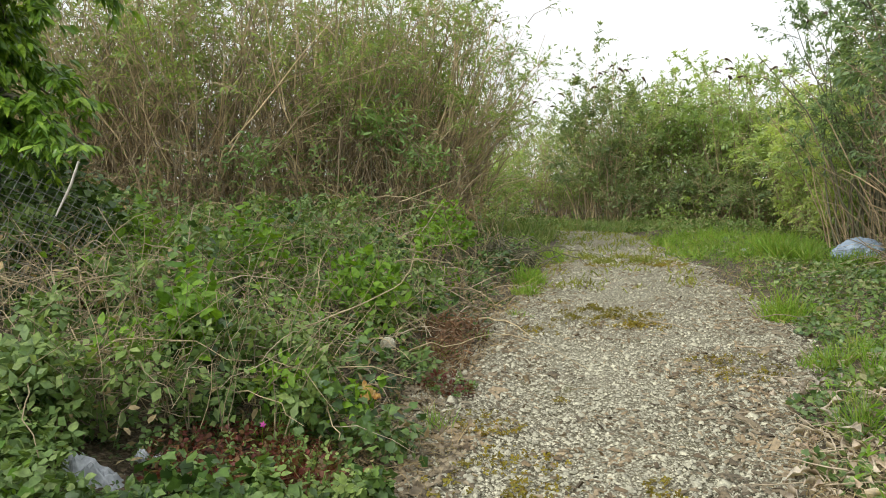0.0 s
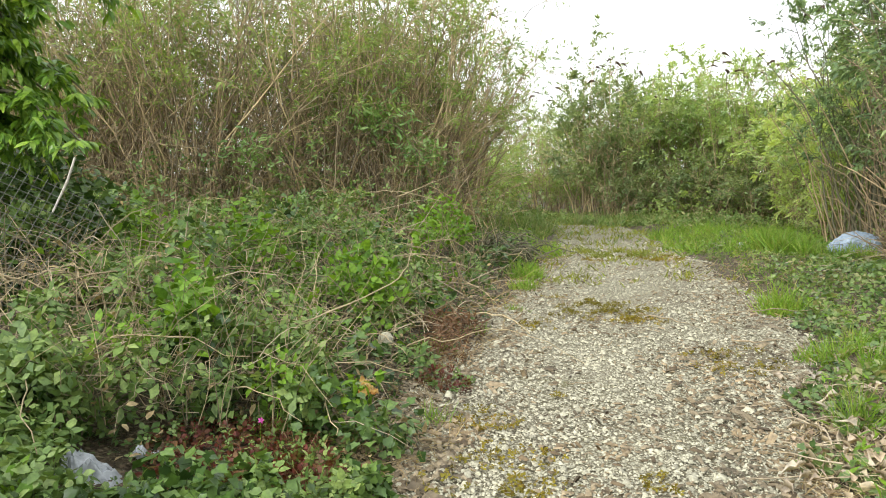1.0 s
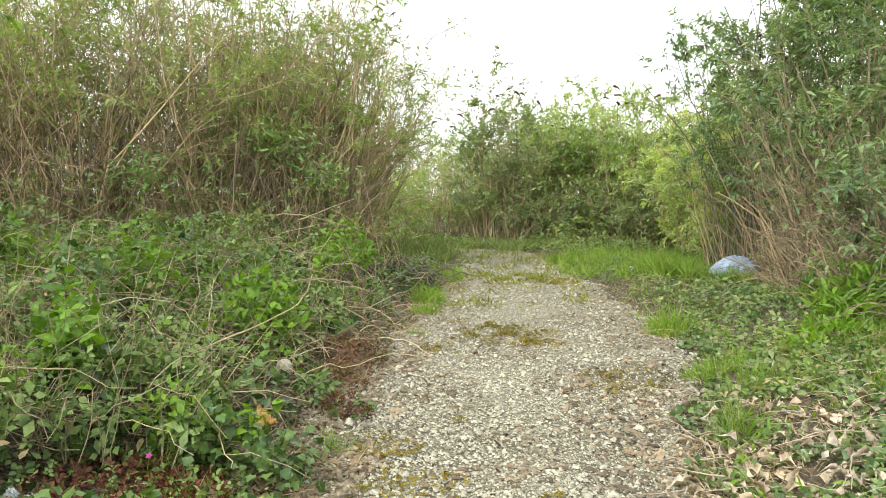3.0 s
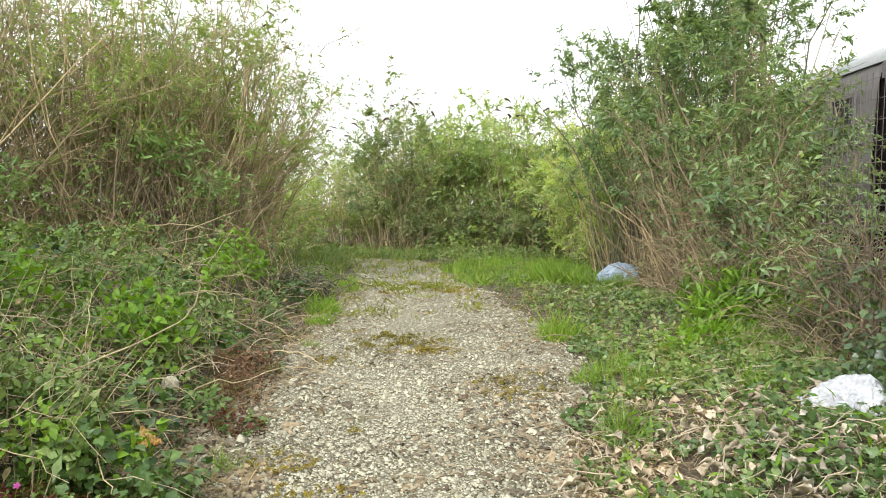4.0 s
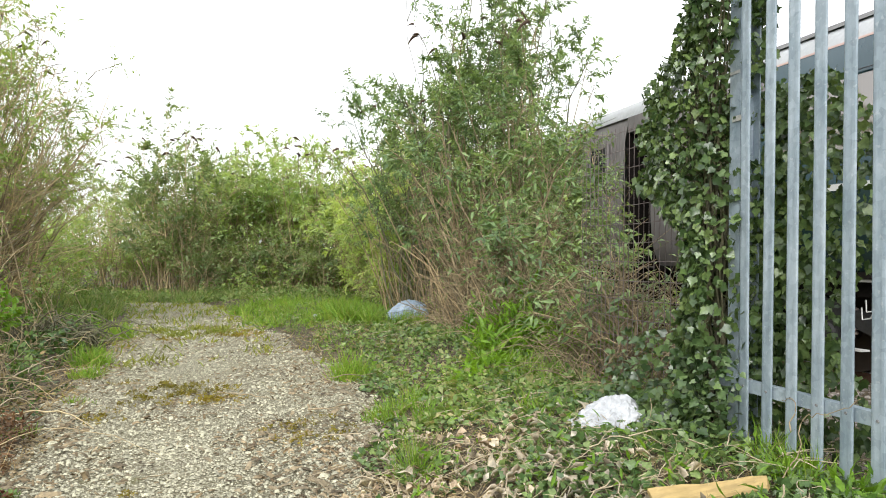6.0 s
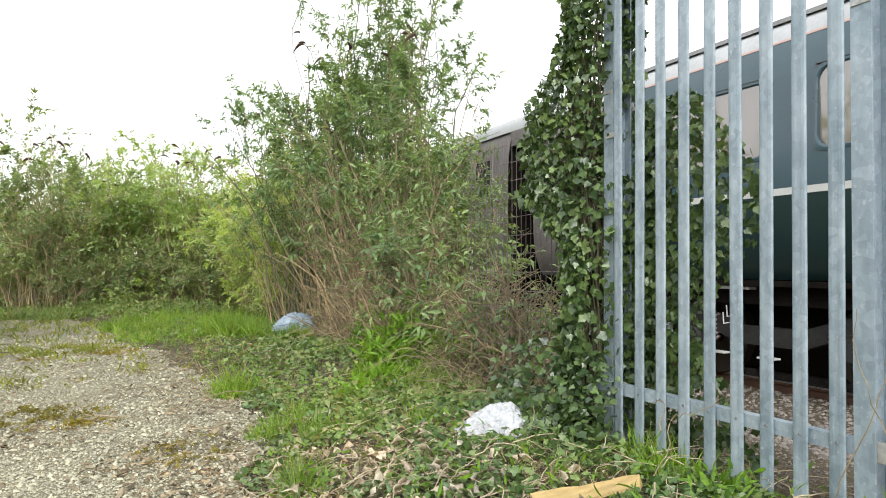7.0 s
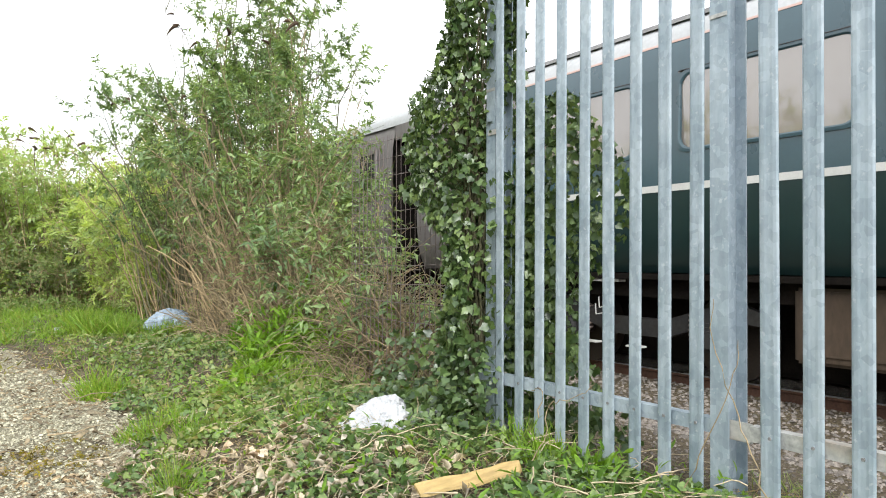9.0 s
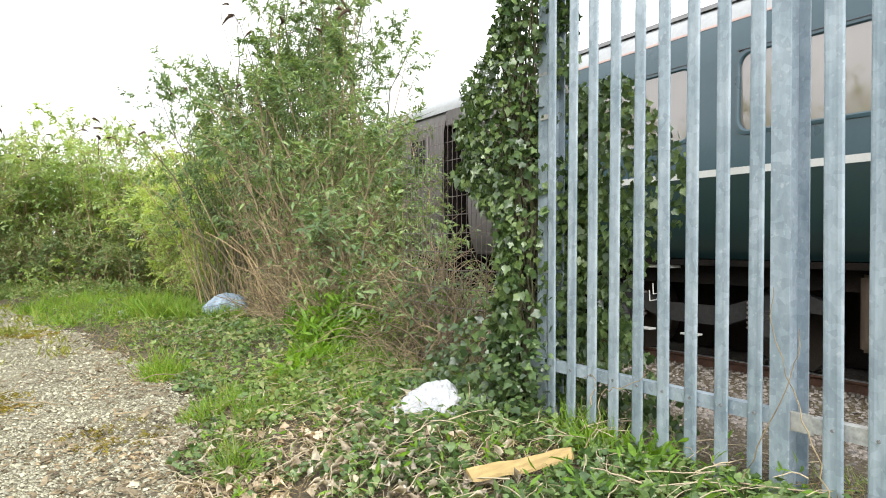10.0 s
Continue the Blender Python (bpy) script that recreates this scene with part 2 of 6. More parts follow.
M_STRAWS = solid_mat("straw_stem", [(0.38, 0.3, 0.19), (0.55, 0.46, 0.32)], 8, 0.7)
M_BUDD = leaf_mat("buddleia_leaf", [(0.115, 0.19, 0.1), (0.21, 0.32, 0.155), (0.33, 0.455, 0.225), (0.165, 0.255, 0.14)], 0.42, 0.42, fresh=False)
M_MOSSG = leaf_mat("yellowed_grass", [(0.16, 0.18, 0.05), (0.24, 0.24, 0.08), (0.2, 0.25, 0.05)], 0.7, 0.3)
M_VERGE = leaf_mat("rough_grass", [(0.125, 0.205, 0.055), (0.18, 0.29, 0.08), (0.25, 0.33, 0.12), (0.36, 0.34, 0.2)], 0.6, 0.32, fresh=False)
M_DEBRIS = leaf_mat("wood_debris", [(0.13, 0.095, 0.063), (0.25, 0.195, 0.135), (0.38, 0.31, 0.23), (0.08, 0.06, 0.042)], 0.8, 0.05, fresh=False)
M_HEAD = leaf_mat("dead_flower_head", [(0.1, 0.05, 0.03), (0.17, 0.08, 0.045), (0.07, 0.045, 0.03)], 0.8, 0.1, fresh=False)
M_GALV = galv_mat()
M_GALVD = solid_mat("dirty_galvanised_rail", [(0.33, 0.34, 0.34), (0.5, 0.5, 0.48), (0.36, 0.31, 0.25)], 5, 0.6, 0.4, 0.1, 0.002, 40)
M_WIRE = solid_mat("dull_wire", [(0.16, 0.12, 0.11), (0.28, 0.24, 0.23)], 6, 0.6, 0.5, 0)
M_WIREG = solid_mat("grey_wire", [(0.15, 0.155, 0.135), (0.25, 0.25, 0.22)], 6, 0.6, 0.3, 0)
M_GREEN = solid_mat("coach_green_upper", [(0.027, 0.062, 0.08), (0.036, 0.076, 0.096)], 1.2, 0.3, 0, 0.02, 0.001, 25, coat=0.5, grain=0.05)
M_GREENL = solid_mat("coach_green_lower", [(0.008, 0.025, 0.026), (0.013, 0.034, 0.034)], 1.2, 0.35, 0, 0.02, 0.001, 25, coat=0.3, grain=0.05)
M_ROOF = solid_mat("coach_roof_grey", [(0.36, 0.37, 0.38), (0.45, 0.46, 0.47)], 1.5, 0.5, 0, 0.05, 0.003, 20, grain=0.1)
M_CREAM = solid_mat("stripe_white", [(0.5, 0.5, 0.48), (0.6, 0.6, 0.57)], 3, 0.45, 0, 0.02, grain=0.06)
M_ORANGE = solid_mat("cantrail_orange", [(0.5, 0.33, 0.29), (0.58, 0.42, 0.37)], 3, 0.5, 0, 0.02, grain=0.06)
# grey of the second coach, and reflection painted onto the green coach's end bay
M_LILAC = solid_mat("weathered_grey_and_sheen", [(0.165, 0.148, 0.148), (0.255, 0.235, 0.235)], 1.0, 0.55, 0, 0.1, 0.003, 14, (1, 1, 0.3), grain=0.12)
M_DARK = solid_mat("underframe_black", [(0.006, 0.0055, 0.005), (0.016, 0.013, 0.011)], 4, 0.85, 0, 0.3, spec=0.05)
M_BROWN = solid_mat("brown_box_paint", [(0.05, 0.033, 0.021), (0.085, 0.058, 0.038)], 2, 0.6, 0, 0.2, 0.003, 20, (1, 1, 0.4))
M_GUTTER = solid_mat("grimy_gutter", [(0.14, 0.14, 0.14), (0.24, 0.24, 0.24)], 4, 0.6, 0, 0.1)
M_BOGIE = solid_mat("dusty_bogie_grey", [(0.016, 0.016, 0.018), (0.03, 0.029, 0.029), (0.022, 0.019, 0.016)], 5, 0.6, 0.1, 0.3, 0.004, 24)
M_SPRING = solid_mat("pale_rusty_spring", [(0.24, 0.19, 0.17), (0.34, 0.28, 0.25)], 12, 0.6, 0.1)
M_WHEEL = solid_mat("oily_wheel", [(0.02, 0.015, 0.012), (0.045, 0.032, 0.024)], 5, 0.6, 0.2)
M_RUSTY = solid_mat("rusty_rail", [(0.07, 0.035, 0.024), (0.12, 0.06, 0.038)], 5, 0.8, 0.2)
M_RAILTOP = solid_mat("worn_rail_top", [(0.5, 0.5, 0.5), (0.6, 0.6, 0.6)], 5, 0.3, 0.9, 0.05)
M_SLEEPER = solid_mat("sleeper_wood", [(0.07, 0.05, 0.035), (0.14, 0.1, 0.075)], 3, 0.9, 0, 0.5, 0.01, 25, (3, 1, 1))
M_BLACKRUB = solid_mat("black_rubber", [(0.015, 0.015, 0.016), (0.03, 0.03, 0.03)], 6, 0.6)
M_WBAG = solid_mat("white_plastic", [(0.4, 0.41, 0.43), (0.53, 0.54, 0.56)], 10, 0.45, 0, 0.35, 0.008, 22)
M_BBAG = solid_mat("blue_grey_plastic", [(0.2, 0.27, 0.35), (0.34, 0.41, 0.49)], 6, 0.4, 0, 0.2, 0.01, 10)
M_CLEAR = solid_mat("clear_plastic", [(0.33, 0.36, 0.38), (0.55, 0.58, 0.6)], 9, 0.22, 0, 0.2, 0.004, 35)
M_YELLOW = solid_mat("yellow_board_paint", [(0.26, 0.175, 0.07), (0.45, 0.32, 0.13), (0.36, 0.25, 0.1)], 6, 0.6, 0, 0.2, 0.002, 22, (0.4, 2, 1))
M_PACK = solid_mat("orange_packet", [(0.45, 0.13, 0.015), (0.42, 0.3, 0.08), (0.5, 0.17, 0.02)], 16, 0.4, 0, 0.3)
M_PINK = leaf_mat("magenta_petal", [(0.5, 0.05, 0.4), (0.6, 0.1, 0.5)], 0.6, 0.3, fresh=False)
M_PEEL = solid_mat("peeled_stick", [(0.42, 0.38, 0.32), (0.55, 0.51, 0.45)], 8, 0.7)


def glass_mat():
    m, n, l = mat_base("coach_window_glass")
    p = n.new("ShaderNodeBsdfPrincipled")
    tc = n.new("ShaderNodeTexCoord")
    nz = noise_tex(n, l, 0.8, 3, tc.outputs["Object"])
    r = ramp(n, [(0.15, 0.125, 0.105), (0.21, 0.18, 0.155)], [0.3, 0.7])
    l.new(nz.outputs[0], r.inputs[0])
    l.new(r.outputs[0], p.inputs["Base Color"])
    p.inputs["Roughness"].default_value = 0.04
    p.inputs["IOR"].default_value = 2.5
    o = n.new("ShaderNodeOutputMaterial")
    l.new(p.outputs[0], o.inputs[0])
    return m


M_GLASS = glass_mat()


# ---- mesh helpers ----
def arrays_mesh(name, V, F, material, smooth=False):
    V, F = np.asarray(V, float), np.asarray(F, np.int32)
    me = bpy.data.meshes.new(name)
    k = F.shape[1]
    me.vertices.add(len(V))
    me.vertices.foreach_set("co", V.ravel())
    me.loops.add(F.size)
    me.loops.foreach_set("vertex_index", F.ravel())
    me.polygons.add(len(F))
    me.polygons.foreach_set("loop_start", np.arange(len(F), dtype=np.int32) * k)
    if smooth:
        me.polygons.foreach_set("use_smooth", np.ones(len(F), bool))
    me.update(calc_edges=True)
    me.materials.append(material)
    return me


def bm_mesh(name, bm, material):
    me = bpy.data.meshes.new(name)
    bmesh.ops.recalc_face_normals(bm, faces=bm.faces)
    bm.to_mesh(me)
    bm.free()
    me.materials.append(material)
    return me


def thing(name, label, category, at=(0, 0, 0), group="", kind=""):
    ob = new(name)
    ob.location = at
    ob.empty_display_size = 0.1
    return tagged(ob, label, category, group, kind)


def part(name, data, parent, label=""):
    """One mesh under a thing or a part; its points are given in the world, or with a bmesh's material in data."""
    ob = new(name, data)
    ob.parent = parent
    up = parent
    off = Vector((0, 0, 0))
    while up is not None:
        off += up.location
        up = up.parent
    ob.location = -off
    return tagged(ob, label)


def unit(v):
    return v / np.maximum(np.linalg.norm(v, axis=-1, keepdims=True), 1e-9)


def frames_of(d, n):
    """Turns whose y axis is d and whose z axis is near n."""
    d = unit(d)
    x = unit(np.cross(d, n))
    z = np.cross(x, d)
    return np.stack([x, d, z], axis=-1)


def scatter(V0, F0, pos, R, size):
    """Copies of a small mesh joined into arrays."""
    V0, F0 = np.asarray(V0, float), np.asarray(F0)
    N, k = len(pos), len(V0)
    size = np.asarray(size, float)
    if size.ndim == 1:
        size = size[:, None]
    V = np.einsum("nij,nkj->nki", R, V0[None] * size[:, None, :]) + pos[:, None, :]
    F = F0[None] + (np.arange(N) * k)[:, None, None]
    return V.reshape(-1, 3), F.reshape(-1, F0.shape[1])


def join(*pairs):
    Vs, Fs, n = [], [], 0
    for V, F in pairs:
        if len(V):
            Vs.append(V)
            Fs.append(F + n)
            n += len(V)
    return np.concatenate(Vs), np.concatenate(Fs)


def tubes(P, rad, sides=4):
    """Tubes along polylines P (n, s, 3) with radii (n, s)."""
    N, S, _ = P.shape
    T = unit(np.gradient(P, axis=1))
    ref = np.where(np.abs(T[..., 2:3]) > 0.9, np.array([1.0, 0, 0]), np.array([0, 0, 1.0]))
    A = unit(np.cross(T, ref))
    B = np.cross(T, A)
    ang = np.arange(sides) * 2 * np.pi / sides
    ring = P[:, :, None] + rad[:, :, None, None] * (np.cos(ang)[:, None] * A[:, :, None] + np.sin(ang)[:, None] * B[:, :, None])
    V = ring.reshape(-1, 3)
    idx = np.arange(N * S * sides).reshape(N, S, sides)
    a, b = idx[:, :-1], idx[:, 1:]
    F = np.stack([a, np.roll(a, -1, 2), np.roll(b, -1, 2), b], -1).reshape(-1, 4)
    return V, F


# small leaf shapes: y runs along the leaf, z is up
LANCE = ([(0, 0, 0), (-0.09, 0.4, 0.03), (0, 0.4, -0.01), (0.09, 0.4, 0.03), (-0.05, 0.75, -0.02), (0.05, 0.75, -0.02), (0, 1, -0.12)],
         [(0, 2, 1), (0, 3, 2), (1, 2, 4), (2, 3, 5), (2, 5, 4), (4, 5, 6)])
OVATE = ([(0, 0, 0), (-0.26, 0.25, 0.05), (0, 0.3, -0.02), (0.26, 0.25, 0.05), (-0.24, 0.6, 0.03), (0, 0.65, -0.04), (0.24, 0.6, 0.03), (0, 1, -0.14)],
         [(0, 2, 1), (0, 3, 2), (1, 2, 5), (1, 5, 4), (2, 3, 6), (2, 6, 5), (4, 5, 7), (5, 6, 7)])
IVY = ([(0, 0.25, -0.035), (0, 0.02, 0.02), (-0.25, -0.1, 0.03), (-0.4, 0.12, 0.01), (-0.5, 0.36, 0.03), (-0.27, 0.52, 0.02), (0, 0.95, -0.1),
        (0.27, 0.52, 0.02), (0.5, 0.36, 0.03), (0.4, 0.12, 0.01), (0.25, -0.1, 0.03)],
       [(0, j, j + 1) for j in range(1, 10)] + [(0, 10, 1)])
LEAF2 = ([(0, 0, 0), (-0.16, 0.45, 0.05), (0.16, 0.45, 0.05), (0, 1, -0.14)], [(0, 2, 1), (1, 2, 3)])
CHIPW = ([(-0.2, -0.5, 0), (0.2, -0.45, 0), (0.25, 0.5, 0), (-0.18, 0.6, 0), (-0.1, -0.35, 0.16), (0.12, 0.35, 0.2)], [(0, 1, 4), (1, 2, 5), (1, 5, 4), (2, 3, 5), (3, 4, 5), (3, 0, 4)])
LEAFW = ([(0, 0, 0), (-0.13, 0.4, 0.05), (0, 0.45, -0.02), (0.13, 0.4, 0.05), (0, 1, -0.22)], [(0, 2, 1), (0, 3, 2), (1, 2, 4), (2, 3, 4)])
LEAFB = ([(1.15 * q[0], q[1], q[2]) for q in LEAFW[0]], LEAFW[1])
BLADE = ([(-0.5, 0, 0), (0.5, 0, 0), (-0.42, 0.4, 0.05), (0.42, 0.4, 0.05), (-0.28, 0.75, -0.02), (0.28, 0.75, -0.02), (0, 1, -0.18)],
         [(0, 1, 3), (0, 3, 2), (2, 3, 5), (2, 5, 4), (4, 5, 6)])


def trefoil():
    V, F = [], []
    for a, s in ((0, 1.0), (75, 0.85), (-75, 0.85)):
        c, q = math.cos(radians(a)), math.sin(radians(a))
        n = len(V)
        for x, y, z in OVATE[0]:
            y2 = y * s * 0.62 + 0.22 * (a == 0)
            x2 = x * s * 0.75
            V.append((x2 * c - y2 * q, x2 * q + y2 * c, z * 0.6))
        F += [tuple(j + n for j in f) for f in OVATE[1]]
    return V, F


TREFOIL = trefoil()
TREFOIL_FAR = ([(0, 0, 0), (-0.2, 0.5, 0.03), (0.2, 0.5, 0.03), (0, 0.85, -0.05), (-0.1, 0.05, 0), (-0.3, -0.15, 0), (-0.6, 0.05, -0.04), (-0.3, 0.22, 0.02), (0.1, 0.05, 0), (0.3, 0.22, 0.02), (0.6, 0.05, -0.04), (0.3, -0.15, 0)],
               [(0, 2, 1), (1, 2, 3), (4, 7, 5), (5, 7, 6), (8, 11, 9), (9, 11, 10)])


def rough_dirs(N, up=0.3, spread=1.0):
    d = RNG.normal(size=(N, 3)) * spread
    d[:, 2] = d[:, 2] * 0.6 + up
    return unit(d)


def leaves_at(shape, pos, size, droop=0.0, up=0.2, facing=None, width=1.0):
    N = len(pos)
    d = rough_dirs(N, up - droop)
    n = RNG.normal(size=(N, 3)) * 0.6 + np.array([0, 0, 1.0])
    if facing is not None:
        n = n * 0.5 + facing
    s = np.stack([size * width, size, size], -1)
    return scatter(*shape, pos, frames_of(d, n), s)


# ---- lay of the land ----
LY = np.array([-8, 2.35, 3.5, 5.2, 7.9, 10, 13.1, 17, 21, 26])
LX = np.array([-0.75, -0.62, -0.9, -0.95, -1.15, -1.2, -1.4, -2.0, -3.1, -5.5])
RY = np.array([-8, 2.8, 3.7, 5.8, 7.5, 9.7, 12, 15, 18.6, 22, 26])
RX = np.array([0.95, 0.85, 0.98, 1.35, 1.3, 0.95, 0.6, 0.1, -0.7, -2.0, -4.0])


def left_edge(y):
    return np.interp(y, LY, LX) + 0.05 * np.sin(2.9 * y) + 0.045 * np.sin(6.7 * y + 1.0) + 0.02 * np.sin(15.0 * y)


def right_edge(y):
    return np.interp(y, RY, RX) + 0.07 * np.sin(2.3 * y + 2.0) + 0.05 * np.sin(5.9 * y) + 0.02 * np.sin(14.0 * y)


def sstep(a, b, v):
    t = np.clip((v - a) / (b - a), 0, 1)
    return t * t * (3 - 2 * t)


def wob(x, y, f=1.0, ph=0.0):
    return (np.sin(1.7 * f * x + 0.9 * f * y + ph) + np.sin(-1.1 * f * x + 2.1 * f * y + 2.3 + ph) + np.sin(2.9 * f * x - 0.7 * f * y + 4.1 + ph)) / 3


def height(x, y):
    x, y = np.asarray(x, float), np.asarray(y, float)
    far = sstep(7, 11, y)
    right = sstep(0.0, 1.5, x - right_edge(y)) * (0.28 * (1 - far) + 0.1 * far)
    left = sstep(0.0, 1.8, left_edge(y) - x) * 0.22
    z = right + left
    z = z + (-0.12 - z) * sstep(2.9, 5.6, x) * (1 - sstep(40, 60, y))
    z = z + 0.035 * wob(x, y, 1.3) * sstep(0.1, 0.8, np.maximum(x - right_edge(y), left_edge(y) - x)) * (1 - sstep(3.0, 4.5, x))
    inside = np.minimum(x - left_edge(y), right_edge(y) - x)
    return z - 0.03 * sstep(0.0, 0.15, inside)


gx = np.concatenate([-np.geomspace(2600, 17, 14), np.arange(-16, 14.01, 0.21), np.geomspace(15, 2600, 14)])
gy = np.concatenate([-np.geomspace(2600, 9, 14), np.arange(-8, 26.01, 0.21), np.geomspace(27, 2600, 14)])
GX, GY = np.meshgrid(gx, gy)
V = np.stack([GX, GY, height(GX, GY)], -1).reshape(-1, 3)
ids = np.arange(V.shape[0]).reshape(GX.shape)
F = np.stack([ids[:-1, :-1], ids[:-1, 1:], ids[1:, 1:], ids[1:, :-1]], -1).reshape(-1, 4)
ground = tagged(new("ground", arrays_mesh("ground", V, F, M_SOIL, True)), "dark soil with leaf mould and thin moss", "ground", kind="structure")

py = np.arange(-7.5, 24, 0.07)
pu = np.linspace(0, 1, 34)
PU, PY = np.meshgrid(pu, py)
a, b = left_edge(PY) - 0.12, right_edge(PY) + 0.12
PX = a + (b - a) * PU
rag = 0.05 * wob(PX * 3, PY * 3, 1.7) * (np.abs(PU - 0.5) > 0.45)
PZ = 0.0 + 0.012 * wob(PX, PY, 2.0) + RNG.normal(size=PX.shape) * 0.004 - 0.02 * np.exp(-((PU - 0.25) / 0.1) ** 2) - 0.02 * np.exp(-((PU - 0.75) / 0.1) ** 2)
PZ = np.where(np.abs(PU - 0.5) > 0.47, height(PX, PY) - 0.01, np.maximum(PZ, height(PX, PY) + 0.006))
V = np.stack([PX + rag, PY, PZ], -1).reshape(-1, 3)
ids = np.arange(V.shape[0]).reshape(PX.shape)
F = np.stack([ids[:-1, :-1], ids[:-1, 1:], ids[1:, 1:], ids[1:, :-1]], -1).reshape(-1, 4)
path = tagged(new("path", arrays_mesh("path", V, F, M_PATH, True)), "worn track of pale crushed stone with moss patches", "path", kind="structure")


# ---- steel palisade fence ----
FX = 2.77


def prism_y(bm, prof, y0, y1):
    """A closed outline in x, z drawn out along y."""
    r0 = [bm.verts.new((x, y0, z)) for x, z in prof]
    r1 = [bm.verts.new((x, y1, z)) for x, z in prof]
    n = len(prof)
    for j in range(n):
        bm.faces.new((r0[j], r0[(j + 1) % n], r1[(j + 1) % n], r1[j]))
    bm.faces.new(r0[::-1])
    bm.faces.new(r1)


def prism_z(bm, prof, z0, z1):
    r0 = [bm.verts.new((x, y, z0)) for x, y in prof]
    r1 = [bm.verts.new((x, y, z1)) for x, y in prof]
    n = len(prof)
    for j in range(n):
        bm.faces.new((r0[j], r0[(j + 1) % n], r1[(j + 1) % n], r1[j]))
    bm.faces.new(r0[::-1])
    bm.faces.new(r1)


def box(bm, lo, hi, bevel=0.0):
    v = [bm.verts.new((x, y, z)) for x in (lo[0], hi[0]) for y in (lo[1], hi[1]) for z in (lo[2], hi[2])]
    f = [(0, 1, 3, 2), (4, 6, 7, 5), (0, 4, 5, 1), (2, 3, 7, 6), (0, 2, 6, 4), (1, 5, 7, 3)]
    fs = [bm.faces.new([v[j] for j in q]) for q in f]
    if bevel:
        es = list({e for q in fs for e in q.edges})
        bmesh.ops.bevel(bm, geom=es, offset=bevel, segments=2, affect="EDGES")


def pale_mesh(width, z0, z1):
    """A pale of W section: ribbed steel strip, about 3 mm thick, with a pointed split head."""
    w = width / 2
    front = [(-0.009, -w), (-0.0125, -w * 0.8), (-0.0135, -w * 0.45), (-0.0125, -w * 0.2), (-0.0125, w * 0.2), (-0.0135, w * 0.45), (-0.0125, w * 0.8), (-0.009, w)]
    back = [(x + 0.0035, y * 0.97) for x, y in front][::-1]
    bm = bmesh.new()
    prism_z(bm, front + back, z0, z1)
    box(bm, (-0.012, -w * 0.5, z1), (-0.008, -w * 0.15, z1 + 0.1))
    box(bm, (-0.012, w * 0.15, z1), (-0.008, w * 0.5, z1 + 0.1))
    return bm_mesh("pale", bm, M_GALV)


def bolt_mesh():
    bm = bmesh.new()
    bmesh.ops.create_cone(bm, cap_ends=True, segments=8, radius1=0.008, radius2=0.006, depth=0.008, matrix=pose(0, 0, 0, 0, -90, 0))
    return bm_mesh("bolt", bm, M_GUTTER)


def fence_run(name, label, ys, rail_from, rail_to, rail_mat, width, z_low):
    fence = thing(name, label, "fence", (FX, rail_from, 0.3), "palisade fence panels")
    shared, bolt = pale_mesh(width, 0.0, 2.85), bolt_mesh()
    for j, y in enumerate(ys):
        p = part("pale", shared, fence)
        p.location = Vector((0, y - rail_from + RNG.uniform(-0.003, 0.003), z_low[j] - 0.3))
        p.rotation_euler = (radians(RNG.uniform(-0.25, 0.25)), 0, radians(RNG.uniform(-2, 2)))
        for bz in (0.6, 2.78):
            q = part("bolt", bolt, p)
            q.location = Vector((-0.013, 0, bz - z_low[j]))
    for rz in (0.6, 2.78):
        bm = bmesh.new()
        prism_y(bm, [(FX + 0.002, rz + 0.028), (FX + 0.048, rz + 0.028), (FX + 0.048, rz + 0.022), (FX + 0.008, rz + 0.022), (FX + 0.008, rz - 0.03), (FX + 0.002, rz - 0.03)], rail_to, rail_from)
        part("rail", bm_mesh("rail", bm, rail_mat), fence)
    return fence


PITCH = 0.155
panel_y = [2.85 - PITCH * j for j in range(9)]
gate_y = [1.30 - 0.16 * j for j in range(18)]
fence_run("palisade_fence", "galvanised steel palisade fence panel overgrown with ivy at one end", panel_y, 3.06, 1.55, M_GALV, 0.068, [0.28 + 0.0 * j for j in range(9)])
fence_run("palisade_gate", "galvanised steel palisade panel with a dirty lower rail", gate_y, 1.385, -1.6, M_GALVD, 0.076, [0.24] * 18)


def i_post(y, label, x=2.765, z1=3.0):
    """A rolled steel post: two flanges and a web between them."""
    post = thing("fence_post", label, "post", (x, y, 0.1), "fence posts")
    for nm, x0, x1, y0, y1 in (("flange", x, x + 0.007, y - 0.04, y + 0.04), ("web", x + 0.008, x + 0.118, y + 0.004, y + 0.011), ("flange", x + 0.119, x + 0.126, y - 0.04, y + 0.04)):
        bm = bmesh.new()
        prism_z(bm, [(x0, y0), (x1, y0), (x1, y1), (x0, y1)], 0.1, z1)
        part(nm, bm_mesh(nm, bm, M_GALV), post)
    for bz in (0.56, 2.74):
        bm = bmesh.new()
        box(bm, (x + 0.012, y - 0.13, bz), (x + 0.02, y + 0.002, bz + 0.075), 0.003)
        part("bracket", bm_mesh("bracket", bm, M_GALVD), post)
    bm = bmesh.new()
    box(bm, (x - 0.004, y - 0.038, 2.2), (x - 0.0005, y + 0.038, 2.216))
    part("joint_plate", bm_mesh("joint_plate", bm, M_GALVD), post)
    return post


i_post(1.51, "broad galvanised steel fence post with a bolted bracket")
clad = i_post(2.975, "galvanised steel fence post half buried in ivy", 2.79, 2.9)
